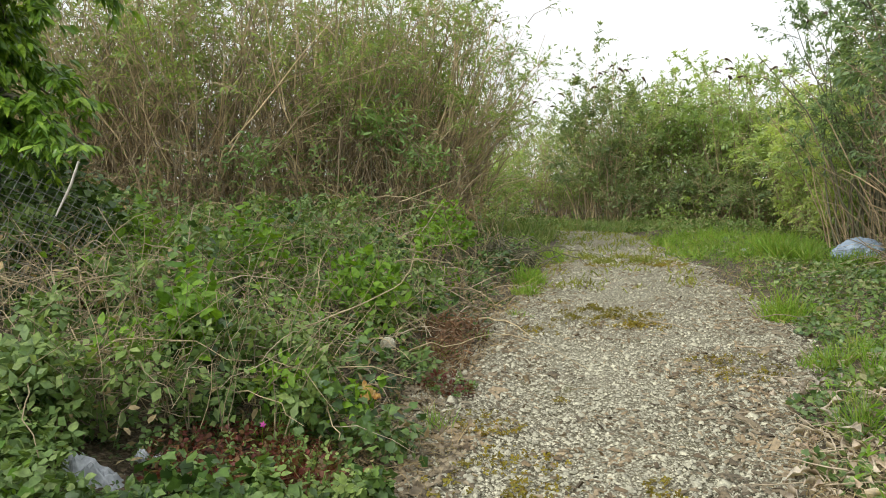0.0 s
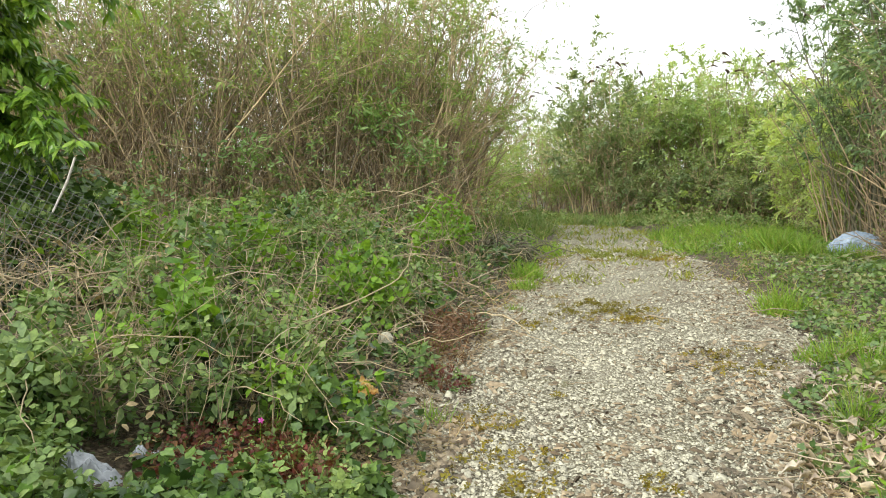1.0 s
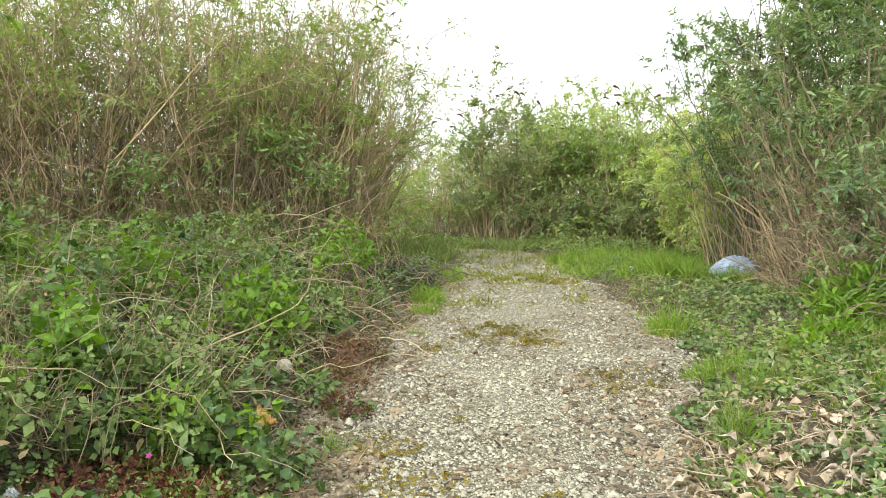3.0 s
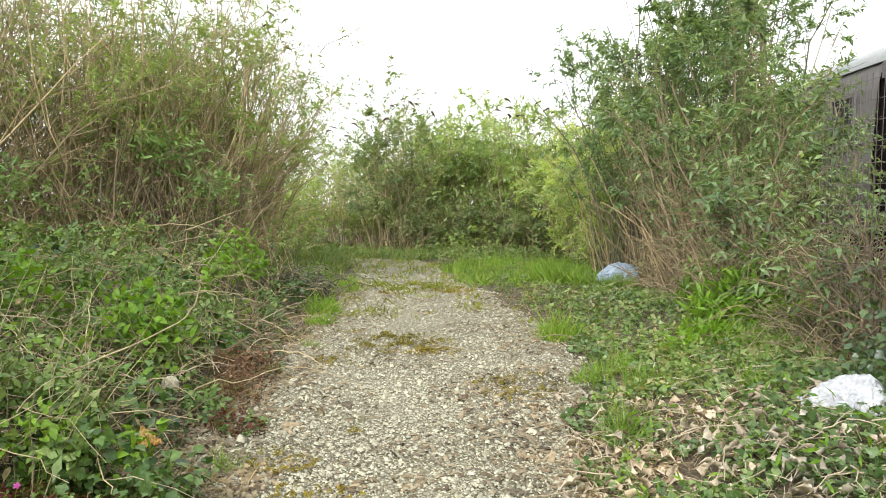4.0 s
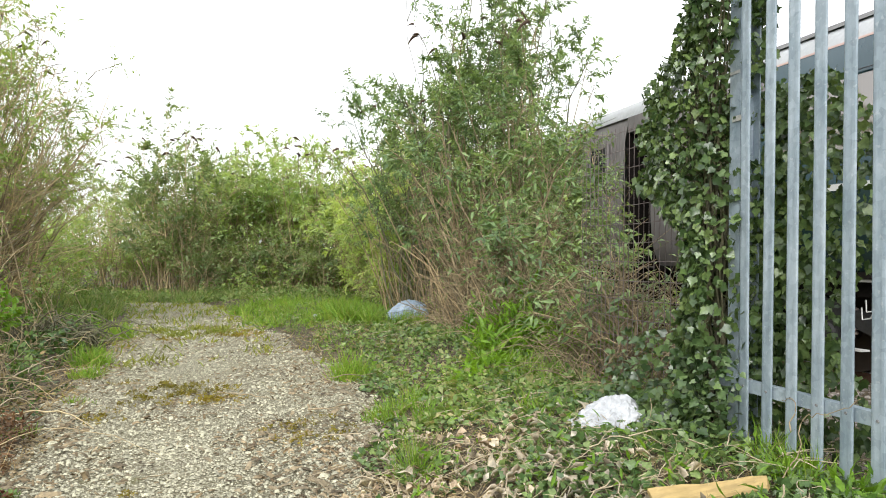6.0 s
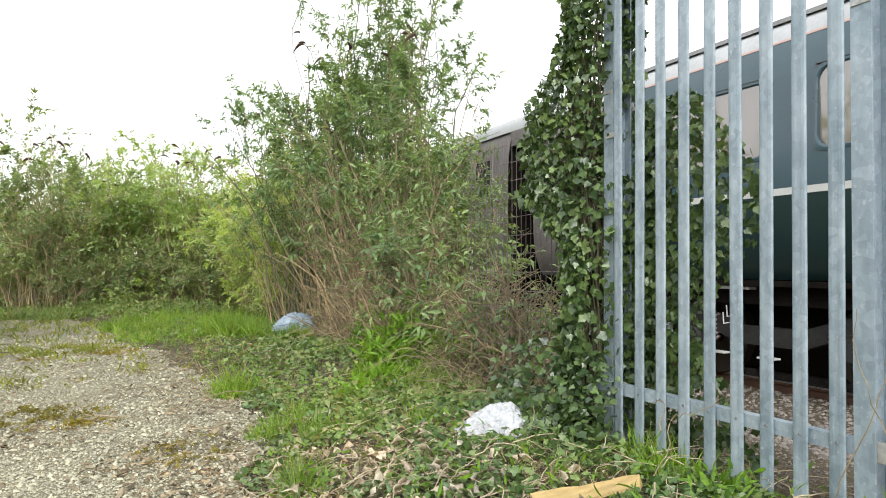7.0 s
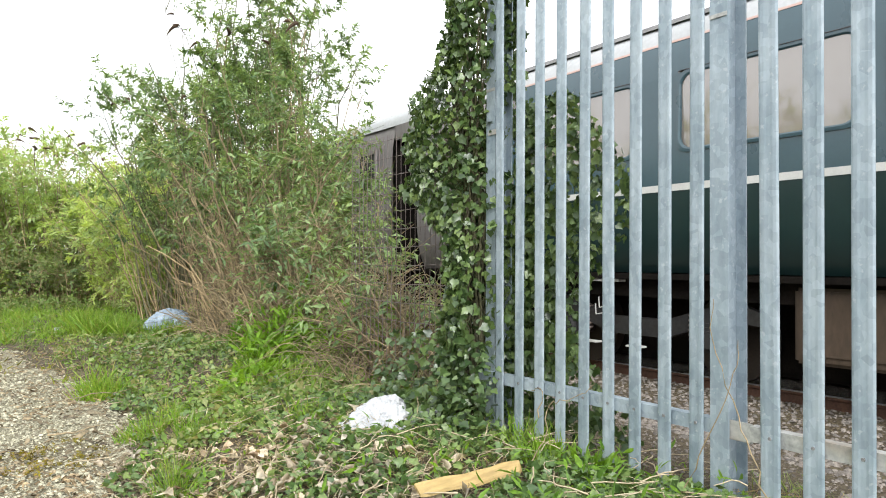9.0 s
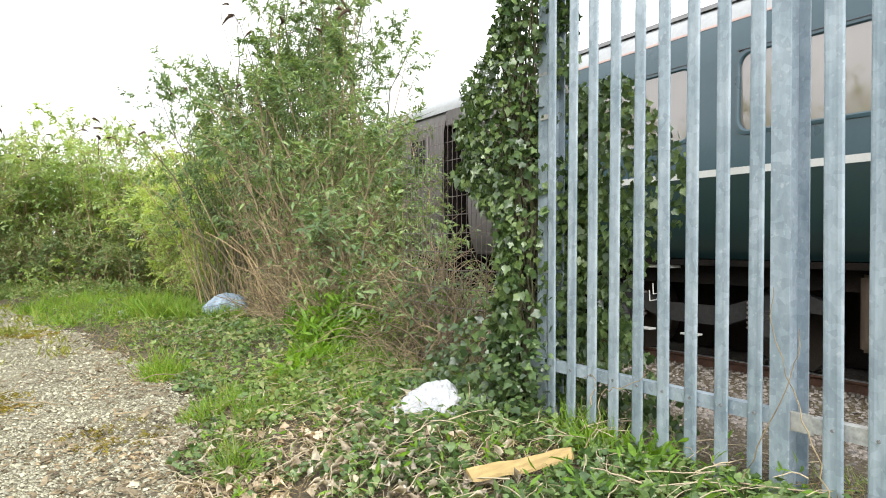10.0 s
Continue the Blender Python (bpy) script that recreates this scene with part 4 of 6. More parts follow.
        C = np.stack([cx + (r0[:, None] + reach[:, None] * q ** 1.2) * np.cos(a)[:, None], cy + (r0[:, None] + reach[:, None] * q ** 1.2) * np.sin(a)[:, None], z0 - 0.05 + hh[:, None] * (1.25 * q - 0.35 * q ** 2.5)], -1)
        C[:, 1:] += np.cumsum(RNG.normal(size=(dead, 5, 3)) * 0.05, axis=1)
        part("cane_mass", arrays_mesh("cane_mass", *tubes(C, RNG.uniform(0.005, 0.013, (dead, 1)) * (1 - 0.6 * q)[None], 4), M_OLDCANE, True), ob, "dry tan dead canes")["kind"] = "stuff"
    if heads:
        tips = P[np.argsort(-P[:, -1, 2])[:max(heads * 2, 4)][RNG.integers(0, min(heads * 2, N), heads)], -1]
        for tip in tips:
            hob = new("flower_head", HEADS[int(RNG.integers(0, 5))])
            hob.parent = ob
            hob.location = Vector(tip) - ob.location - Vector((0, 0, 0.05))
            hob.rotation_euler = (0, 0, float(RNG.uniform(0, 6.28)))
            hob.scale = (head_size * float(RNG.uniform(0.6, 1.2)),) * 3
    return ob


LEFT = [(-3.85, 11.6, 1.6, 5.7), (-5.4, 10.6, 1.9, 6.0), (-7.0, 9.4, 2.0, 5.9), (-8.9, 8.6, 2.1, 5.8), (-5.0, 13.2, 1.7, 5.2), (-7.2, 12.2, 1.9, 5.2), (-9.8, 11.0, 2.0, 5.2), (-11.2, 8.6, 2.0, 5.4), (-12.5, 12.0, 2.4, 5.6), (-3.7, 13.6, 1.3, 5.0)]
for k, (x, y, sp, tall) in enumerate(LEFT):
    front = k < 4
    shrub("thicket_shrub", "tall thicket shrub of dense bare brown stems with sparse green leaves", x, y, sp, tall, 165 if front else 70, 13500 if front else 4500,
          M_WILLOW, M_STEM, base=sp * 0.42, leaf_size=0.115, leaf_low=0.22, branches=4, twigs=4, heads=9, group="thicket shrubs", stem_r=0.017, branch_len=0.26, twig_len=0.55, shape=LEAFW, twig_r=0.006, tangle=0.5 if k == 0 else 0.85,
          dead=150 if front else 0, inner=0.15, bow=0.25)
FAR = [(-1.1, 21.4, 1.9, 5.2, M_WILLOWD), (0.9, 21.6, 1.9, 5.2, M_LIME), (2.7, 20.6, 1.9, 5.1, M_LIME), (4.3, 19.2, 1.8, 4.9, M_PALE), (4.5, 16.8, 1.6, 4.3, M_PALE), (6.3, 18.0, 1.8, 5.0, M_LIME), (-3.6, 25.0, 2.2, 4.2, M_LIME), (-0.4, 24.5, 2.1, 5.2, M_WILLOW), (3.0, 24.5, 2.2, 5.4, M_WILLOW), (5.8, 22.0, 2.2, 5.3, M_LIME), (4.6, 14.6, 1.2, 3.9, M_PALE)]
for x, y, sp, tall, lm in FAR:
    shrub("hedge_shrub", {M_WILLOWD: "dark leafy shrub with drooping dead flower heads", M_LIME: "lime green leafy shrub over brown stems", M_PALE: "pale lime green leafy shrub over brown stems", M_WILLOW: "grey green leafy shrub over brown stems"}[lm],
          x, y, sp, tall, 60, 16500 if y < 24 else 5000, lm, M_STEM, base=sp * 0.6, leaf_size=0.155, leaf_low=0.0, branches=5, twigs=4, heads=14, group="hedge shrubs", stem_r=0.018, shape=LEAF2, branch_len=0.26, twig_len=0.6, twig_r=0.006,
          inner=0.3, head_size=1.5, dead=12)
for x, y, lm in ((3.7, 17.0, M_PALE), (4.0, 15.4, M_PALE), (4.4, 14.2, M_LIME), (1.0, 20.0, M_WILLOWD), (-0.5, 20.3, M_WILLOWD), (2.3, 19.2, M_WILLOWD), (-1.9, 23.4, M_WILLOW), (-3.0, 25.0, M_LIME), (-4.7, 22.6, M_WILLOW), (-6.2, 25.5, M_LIME), (-4.4, 19.5, M_WILLOW)):
    shrub("hedge_shrub", "low leafy green shrub at the hedge foot", x, y, 0.95, 1.9, 30, 4200, lm, M_STEM, base=0.6, leaf_size=0.13, leaf_low=0.0, branches=5, twigs=5, group="hedge shrubs", shape=LEAF2, branch_len=0.3, twig_len=0.4)
for x, y, tall in ((-6.5, 33, 6.2), (-4.2, 36, 6.0), (-1.5, 38, 6.4), (-9.5, 34, 6.2), (-8, 26, 5.6)):
    shrub("distant_shrub", "pale bare distant shrub with whitish twigs", x, y, 2.6, tall, 75, 7000, M_WILLOW, M_CANE, base=1.6, leaf_size=0.12, leaf_low=0.0, branches=4, twigs=3, group="distant shrubs", shape=LEAF2)
RIGHT = [(3.75, 13.0, 1.5, 7.3, 30, 16000, 0.6), (4.4, 11.5, 1.7, 8.3, 42, 19500, 0.8), (4.25, 9.6, 1.35, 5.7, 40, 13000, 0.75), (3.65, 8.1, 1.0, 3.5, 36, 6500, 0.65), (3.22, 4.6, 0.32, 1.35, 14, 600, 0.2), (4.15, 8.0, 0.55, 2.9, 26, 4600, 0.4), (3.2, 6.4, 0.6, 1.6, 26, 1400, 0.35)]
for x, y, sp, tall, ns, nl, bs in RIGHT:
    shrub("buddleia_shrub", "tall loose shrub with narrow grey green leaves and tan stems", x, y, sp, tall, ns, nl, M_BUDD, M_STEMG if y > 11 else M_STEMR, base=bs, leaf_size=0.108, leaf_low=0.1 if y > 12 else 0.36, branches=6, twigs=5, shape=LEAFB, tangle=0.45 if sp > 0.7 else 0.2,
          heads=12 if tall > 6 else (5 if tall > 5 else 0), group="buddleia shrubs", stem_r=0.024, bow=0.5, droop=0.3, branch_len=0.2, twig_len=0.42, twig_r=0.0055, single=True, dead=int((20 if y > 12 else 75) * sp), head_size=1.2)


def broadleaf_tree():
    """Leafy tree that leans in over the broken wire fence."""
    global RNG
    RNG = np.random.default_rng(5)
    x, y = -4.1, 3.52
    z0 = float(height(x, y))
    ob = tagged(thing("laurel_tree", "glossy green broadleaf tree with drooping leaf sprays", "tree", (x, y, z0)))
    P = np.array([[x, y, z0 - 0.1], [x + 0.05, y, 0.9], [x + 0.1, y + 0.05, 1.8], [x + 0.05, y + 0.1, 2.8], [x, y, 4.2]])[None]
    part("trunk", arrays_mesh("trunk", *tubes(P, np.array([[0.06, 0.052, 0.045, 0.035, 0.015]]), 10), M_TRUNK, True), ob)
    n = 105
    t = np.linspace(0, 1, 6)
    z = RNG.uniform(1.5, 4.2, n)
    a = RNG.normal(size=n) * 0.95 - 0.6
    L = RNG.uniform(0.35, 1.12, n) * (0.78 + 0.22 * np.sin(z * 5.2))
    Q = np.stack([x + L[:, None] * np.cos(a)[:, None] * t, y + L[:, None] * np.sin(a)[:, None] * t, z[:, None] + 0.42 * t - 0.6 * t ** 2.2], -1)
    part("branchwork", arrays_mesh("branchwork", *tubes(Q, 0.018 * (1 - 0.8 * t)[None].repeat(n, 0), 6), M_STEMG, True), ob)["kind"] = "stuff"
    # sprays: short shoots off the branches, each with a fan of hanging leaves
    K = 1300
    B, T = along(Q, RNG.integers(0, n, K), RNG.uniform(0.3, 1.0, K))
    D = unit(T * 0.7 + RNG.normal(size=(K, 3)) * np.array([0.5, 0.5, 0.22]))
    W, _ = shoots(B, D, RNG.uniform(0.12, 0.3, K), 4, -0.35)
    c = RNG.integers(0, K, 19000)
    pos, dr = along(W, c, RNG.uniform(0.1, 1.05, len(c)))
    side = unit(np.cross(dr, np.array([0, 0, 1.0]) + RNG.normal(size=(len(c), 3)) * 0.2)) * RNG.choice([-1.0, 1.0], (len(c), 1))
    d = unit(dr * 0.55 + side * 0.6 + RNG.normal(size=(len(c), 3)) * 0.2 - np.array([0, 0, 0.55]))
    nn = unit(RNG.normal(size=(len(c), 3)) * 0.3 + np.array([0.1, -0.2, 1.0]))
    part("crown", arrays_mesh("crown", *scatter(*OVATE, pos, frames_of(d, nn), np.stack([np.full(len(c), 0.058), 0.1 * RNG.uniform(0.65, 1.2, len(c)), np.full(len(c), 0.08)], -1)), M_LAUREL), ob)


broadleaf_tree()


# ---- broken wire fence beside the tree ----
def chain_link():
    ob = thing("chain_link_fence", "sagging chain link fence half swallowed by brambles", "fence", (-3.5, 3.4, 0.2))
    c = np.array([-3.4, 3.0, 0.8])
    away = unit(np.array([-0.72, 0.69, 0.0]))
    side = np.array([away[1], -away[0], 0.0])
    up = unit(np.array([0, 0, 1.0]) + 0.25 * away)
    a = radians(-28)
    e1, e2 = side * math.cos(a) + up * math.sin(a), -side * math.sin(a) + up * math.cos(a)
    for u, v, nm in ((e1, e2, "cross_wire"), (e2, e1, "vertical_wire")):
        t = np.linspace(-0.48, 0.48, 9)
        line = (u[None] * t[:, None] + away[None] * (0.05 * np.sin(t * 3))[:, None])[None]
        wire = arrays_mesh(nm, *tubes(line, np.full((1, 9), 0.002), 4), M_WIREG)
        for k in np.arange(-0.46, 0.47, 0.054):
            w = part(nm, wire, ob)
            w.location = Vector(c + v * k + away * 0.03 * math.sin(k * 5)) - ob.location

chain_link()

# ---- ground cover ----
EYE = np.array([0.32, -0.15])


def polar(N, r0, r1, a0, a1):
    """Points about the standpoint, denser near it; azimuth in degrees from +y towards +x."""
    r = r0 * (r1 / r0) ** RNG.uniform(size=N)
    a = np.radians(RNG.uniform(a0, a1, N))
    return EYE[0] + r * np.sin(a), EYE[1] + r * np.cos(a)


def disc(N, cx, cy, rx, ry):
    a, q = RNG.uniform(0, 2 * np.pi, N), np.sqrt(RNG.uniform(size=N))
    return cx + rx * q * np.cos(a), cy + ry * q * np.sin(a)


def mound(x, y):
    """Height of the bramble mass over the soil."""
    d = left_edge(y) - x
    r = np.hypot(x - EYE[0], y - EYE[1])
    m = 0.05 + 0.1 * sstep(0, 0.4, d) + 0.42 * sstep(0.3, 2.2, d) * (0.35 + 0.65 * sstep(2.0, 4.5, r))
    return m * (1 + 0.35 * wob(x, y, 1.6, 1.0)) * (1 - 0.35 * sstep(8.5, 11, y))


CLEAR = [(-1.62, 1.82, 0.13), (-1.53, 1.69, 0.1), (-1.22, 2.2, 0.33), (-1.0, 2.1, 0.2), (-1.05, 2.98, 0.2), (2.35, 3.38, 0.24), (2.12, 2.25, 0.12), (1.94, 2.27, 0.1), (2.3, 2.24, 0.11), (3.0, 11.2, 0.45), (2.85, 10.7, 0.35), (-2.9, 2.75, 0.15), (-3.3, 3.0, 0.2), (1.35, 2.95, 0.18), (1.65, 2.5, 0.12), (1.55, 3.95, 0.15), (-1.1, 4.85, 0.25), (-0.87, 3.65, 0.14)]


def open_ground(x, y):
    """False where something lies in the open and the cover leaves room."""
    ok = np.ones(len(x), bool)
    for cx, cy, r in CLEAR:
        ok &= np.hypot(x - cx, y - cy) > r * (0.85 + 0.3 * RNG.uniform(size=len(x)))
    return ok


def stuff(name, label, category):
    return thing(name, label, category, (0, 0, 0), "", "stuff")


# brambles and ivy on the left bank: many small domes of leaves with dark hollows between
bank = stuff("bramble_bank", "tangled bramble bank with arching dry canes", "brambles")
nd = 1150
x, y = polar(nd, 1.55, 11.5, -100, -3)
d = left_edge(y) - x
rr = np.hypot(x - EYE[0], y - EYE[1])
dome_r = RNG.uniform(0.09, 0.19, len(x)) * (0.75 + 0.11 * rr)
ok = (d > 0.8 * dome_r + 0.2 * sstep(3.3, 4.5, y)) & open_ground(x, y) & (np.hypot(x + 2.95, y - 2.6) > 0.55)
for cx, cy, r in CLEAR:
    ok &= np.hypot(x - cx, y - cy) > 0.85 * r + 0.6 * dome_r
x, y, d, rr, dome_r = x[ok], y[ok], d[ok], rr[ok], dome_r[ok]
hollow = wob(x, y, 1.9, 0.5) + 0.7 * wob(x, y, 4.3, 2.0)
kindn = hollow + RNG.normal(size=len(x)) * 0.55
dome_z = height(x, y) + mound(x, y) * RNG.uniform(0.35, 1.15, len(x))
groups = {"bramble": [], "ivy": [], "young": []}
for k in range(len(x)):
    kind = "ivy" if (d[k] < 0.6 and kindn[k] < 0.5) or kindn[k] < -1.0 else ("young" if kindn[k] > 0.62 and d[k] > 0.3 else "bramble")
    m = int((70 if kind == "ivy" else 54) * RNG.uniform(0.5, 1.3) * (1.5 if rr[k] < 3.4 else 1.0))
    v = unit(RNG.normal(size=(m, 3)) * np.array([1, 1, 0.8]) + np.array([0, 0, 0.45]))
    q = dome_r[k] * RNG.uniform(0.55, 1.15, (m, 1))
    p = np.array([x[k], y[k], dome_z[k]]) + v * q * np.array([1, 1, 0.85])
    keep = p[:, 2] > height(p[:, 0], p[:, 1])
    groups[kind].append(np.concatenate([p, v, np.full((m, 1), rr[k])], 1)[keep])


def bank_leaves(key, shape, size, m, label="", far_shape=None):
    A = np.concatenate(groups[key])
    A = A[np.argsort(A[:, 6])]
    n = len(A)
    dd = unit(A[:, 3:6] * 0.35 + RNG.normal(size=(n, 3)) * 0.75 - np.array([0, 0, 0.1]))
    nn = A[:, 3:6] * 0.7 + np.array([0, 0, 0.75]) + RNG.normal(size=(n, 3)) * 0.35
    s = size * RNG.uniform(0.5, 1.3, n) * (1 + 0.04 * A[:, 6])
    k = int(np.searchsorted(A[:, 6], 2.9)) if far_shape else n
    R = frames_of(dd, nn)
    mesh = scatter(*shape, A[:k, :3], R[:k], s[:k])
    if far_shape:
        mesh = join(mesh, scatter(*far_shape, A[k:, :3], R[k:], s[k:] * 1.15))
    part(key + "_leaves", arrays_mesh(key + "_leaves", *mesh, m), bank, label)


bank_leaves("bramble", TREFOIL, 0.062, M_BRAMBLE, "", TREFOIL_FAR)
bank_leaves("ivy", IVY, 0.045, M_IVY, "dark glossy ivy leaves")
bank_leaves("young", OVATE, 0.055, M_SPROUT, "fresh light green leaves")
# thin leafy floor under the domes, shade put in with the dark ivy colour
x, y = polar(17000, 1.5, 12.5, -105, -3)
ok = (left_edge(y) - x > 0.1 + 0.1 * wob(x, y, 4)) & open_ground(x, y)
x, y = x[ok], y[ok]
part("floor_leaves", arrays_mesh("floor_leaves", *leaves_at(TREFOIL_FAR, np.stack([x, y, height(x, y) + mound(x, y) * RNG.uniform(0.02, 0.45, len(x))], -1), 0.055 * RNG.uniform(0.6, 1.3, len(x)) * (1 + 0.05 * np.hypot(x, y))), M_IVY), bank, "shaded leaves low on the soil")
x, y = polar(2600, 2.2, 11, -62, -4)
ok = (left_edge(y) - x > 0.05) & open_ground(x, y)
x, y = x[ok], y[ok]
part("withered_leaves", arrays_mesh("withered_leaves", *leaves_at(OVATE, np.stack([x, y, height(x, y) + mound(x, y) * RNG.uniform(0.1, 1.05, len(x))], -1), 0.042 * RNG.uniform(0.5, 1.3, len(x)) * (1 + 0.05 * np.hypot(x, y)), droop=0.3), M_STRAW), bank, "withered brown leaves among green ones")


def arcs(N, xs, ys, zs, length, rise, rad, S=8, tilt=0.6, wav=0.03):
    """Arching canes from given feet."""
    a = RNG.uniform(0, 2 * np.pi, N)
    L = length * RNG.uniform(0.5, 1.3, N)
    t = np.linspace(0, 1, S)
    rz = rise * RNG.uniform(0.3, 1.3, N)
    P = np.stack([xs[:, None] + (L * np.cos(a))[:, None] * t, ys[:, None] + (L * np.sin(a))[:, None] * t, zs[:, None] + rz[:, None] * 4 * t * (1 - tilt * t) * 0.5], -1)
    P[:, 1:] += np.cumsum(RNG.normal(size=(N, S - 1, 3)) * wav * L[:, None, None] * 0.5, axis=1)
    return P, rad * RNG.uniform(0.5, 1.3, (N, 1)) * (1 - 0.6 * t)


x, y = disc(130, -1.75, 9.3, 0.45, 0.5)
P, R = arcs(len(x), x, y, height(x, y) + 0.05, 0.6, 0.45, 0.009, tilt=0.9, wav=0.08)
pile = stuff("brushwood_pile", "heap of dark dead twigs beside the track", "brushwood")
part("twigs", arrays_mesh("twigs", *tubes(P, R, 4), M_STEMG, True), pile)
# bush added behind the wire; its dark leaves stand for the shaded hollow
N = 5200
v = unit(RNG.normal(size=(N, 3)) + np.array([0, 0, 0.2]))
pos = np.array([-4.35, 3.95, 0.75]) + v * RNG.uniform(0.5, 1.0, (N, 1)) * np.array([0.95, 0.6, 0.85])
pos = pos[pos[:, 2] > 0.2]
hollow_bush = stuff("hollow_fill_ivy", "dark ivy bush added to fill the shaded hollow behind the wire fence", "ivy")
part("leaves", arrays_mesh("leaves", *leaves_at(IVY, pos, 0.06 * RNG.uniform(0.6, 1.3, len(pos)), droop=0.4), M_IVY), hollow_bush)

x, y = polar(270, 3.3, 11, -60, -5)
ok = left_edge(y) - x > 0.35
x, y = x[ok], y[ok]
P, R = arcs(len(x), x, y, height(x, y) + mound(x, y) * 0.5, 0.9, 0.3, 0.0046, S=12, tilt=0.9, wav=0.035)
R = R * np.clip(np.hypot(x - EYE[0], y - EYE[1]) / 4.2, 0.55, 1.4)[:, None]
part("canes", arrays_mesh("canes", *tubes(P, R, 5), M_CANE, True), bank, "pale dry arching canes")
x, y = polar(1250, 2.9, 12, -60, -5)
ok = left_edge(y) - x > 0.5
x, y = x[ok], y[ok]
n = len(x)
t = np.linspace(0, 1, 5)
lean = RNG.normal(size=(n, 1, 2)) * 0.22
H = RNG.uniform(0.15, 0.6, n)
sr = np.clip(np.hypot(x - EYE[0], y - EYE[1]) / 4.0, 0.8, 2.2)
P = np.concatenate([np.stack([x, y], -1)[:, None] + lean * (t ** 1.5)[None, :, None], ((height(x, y) + mound(x, y) * 0.4)[:, None] + H[:, None] * t)[..., None]], -1)
P[:, 1:] += RNG.normal(size=(n, 4, 3)) * 0.012
part("dead_stalks", arrays_mesh("dead_stalks", *tubes(P, 0.0034 * sr[:, None] * (1 - 0.6 * t)[None], 3), M_CANE), bank, "thin dead stalks")

# loose pale stems that lie across the leaves
for count, m, label in ((600, M_STRAWS, "pale straw coloured dead stems"), (1200, M_CANE, "brown dead stems")):
    x, y = polar(count, 3.0, 9, -62, -5)
    ok = (left_edge(y) - x > 0.25) & open_ground(x, y)
    x, y = x[ok], y[ok]
    n = len(x)
    t = np.linspace(0, 1, 6)
    L = RNG.uniform(0.2, 0.75, n) * (0.6 + 0.4 * sstep(2, 5, np.hypot(x, y)))
    dv = unit(np.stack([RNG.normal(size=n), RNG.normal(size=n), 0.35 + 0.55 * RNG.normal(size=n)], -1))
    dv[:, 2] = np.abs(dv[:, 2])
    P = np.stack([x, y, height(x, y) + mound(x, y) * RNG.uniform(0.5, 0.95, n)], -1)[:, None] + dv[:, None] * (L[:, None] * t)[..., None]
    P[:, :, 2] -= (0.5 * L * RNG.uniform(0, 1, n))[:, None] * t ** 2
    P[:, 1:] += np.cumsum(RNG.normal(size=(n, 5, 3)) * 0.014, axis=1)
    part("loose_stems", arrays_mesh("loose_stems", *tubes(P, RNG.uniform(0.0015, 0.005, (n, 1)) * np.clip(np.hypot(x - EYE[0], y - EYE[1]) / 4.0, 0.55, 1.3)[:, None] * (1 - 0.6 * t)[None], 4), m, True), bank, label)


def eased(pts, n=5):
    """A smooth line through a few points."""
    q = [np.array(p, float) for p in pts]
    q = [2 * q[0] - q[1]] + q + [2 * q[-1] - q[-2]]
    out = []
    for j in range(1, len(q) - 2):
        for t in np.arange(n) / n:
            a, b, c, d = q[j - 1:j + 3]
            out.append(0.5 * (2 * b + (c - a) * t + (2 * a - 5 * b + 4 * c - d) * t ** 2 + (3 * b - a - 3 * c + d) * t ** 3))
    out.append(q[-2])
    out = np.array(out)
    out[1:-1] += RNG.normal(size=(len(out) - 2, 3)) * 0.006
    return out


# long curved boughs that stand out of the bank
for pts, r in (([(-1.95, 2.85, 0.35), (-1.6, 3.1, 0.42), (-1.35, 3.3, 0.5), (-1.15, 3.7, 0.62), (-1.12, 3.85, 0.78)], 0.008),
               ([(-3.9, 8.6, 0.85), (-3.3, 8.4, 1.0), (-2.8, 8.4, 1.0), (-2.2, 8.6, 0.85)], 0.012), ([(-2.9, 8.3, 0.95), (-2.5, 8.5, 1.12), (-2.25, 8.7, 1.25)], 0.011),
               ([(-1.98, 1.75, 0.12), (-1.93, 1.7, 0.25), (-1.98, 1.72, 0.36), (-2.2, 1.85, 0.45), (-2.4, 1.95, 0.5)], 0.006)):
    P = eased(pts)[None]
    b = new("fallen_branch", arrays_mesh("fallen_branch", *tubes(P, 0.75 * r * np.linspace(1.1, 0.4, P.shape[1])[None], 7), M_CANE, True))
    tagged(b, "bare curved grey brown branch lying in brambles", "branch", "fallen branches")

stick = new("stake", arrays_mesh("stake", *tubes(np.array([[(-2.78, 3.0, 1.3), (-2.81, 2.97, 1.17), (-2.87, 2.92, 1.0)]]), np.array([[0.006, 0.0075, 0.005]]), 7), M_PEEL, True))
tagged(stick, "peeled pale stick caught in a wire fence", "stick")


def clump(name, label, cx, cy, r, N, shape, size, m, zmax, up=0.4, category="plants", zmin=0.02, width=1.0):
    a, q = RNG.uniform(0, 2 * np.pi, N), r * np.sqrt(RNG.uniform(size=N))
    x, y = cx + q * np.cos(a), cy + q * np.sin(a)
    z = height(x, y) + zmin + zmax * RNG.uniform(size=N) * (1 - 0.6 * (q / r) ** 2)
    ob = stuff(name, label, category)
    part("leaves", arrays_mesh("leaves", *leaves_at(shape, np.stack([x, y, z], -1), size * RNG.uniform(0.6, 1.3, N), up=up, width=width), m), ob)
    return ob


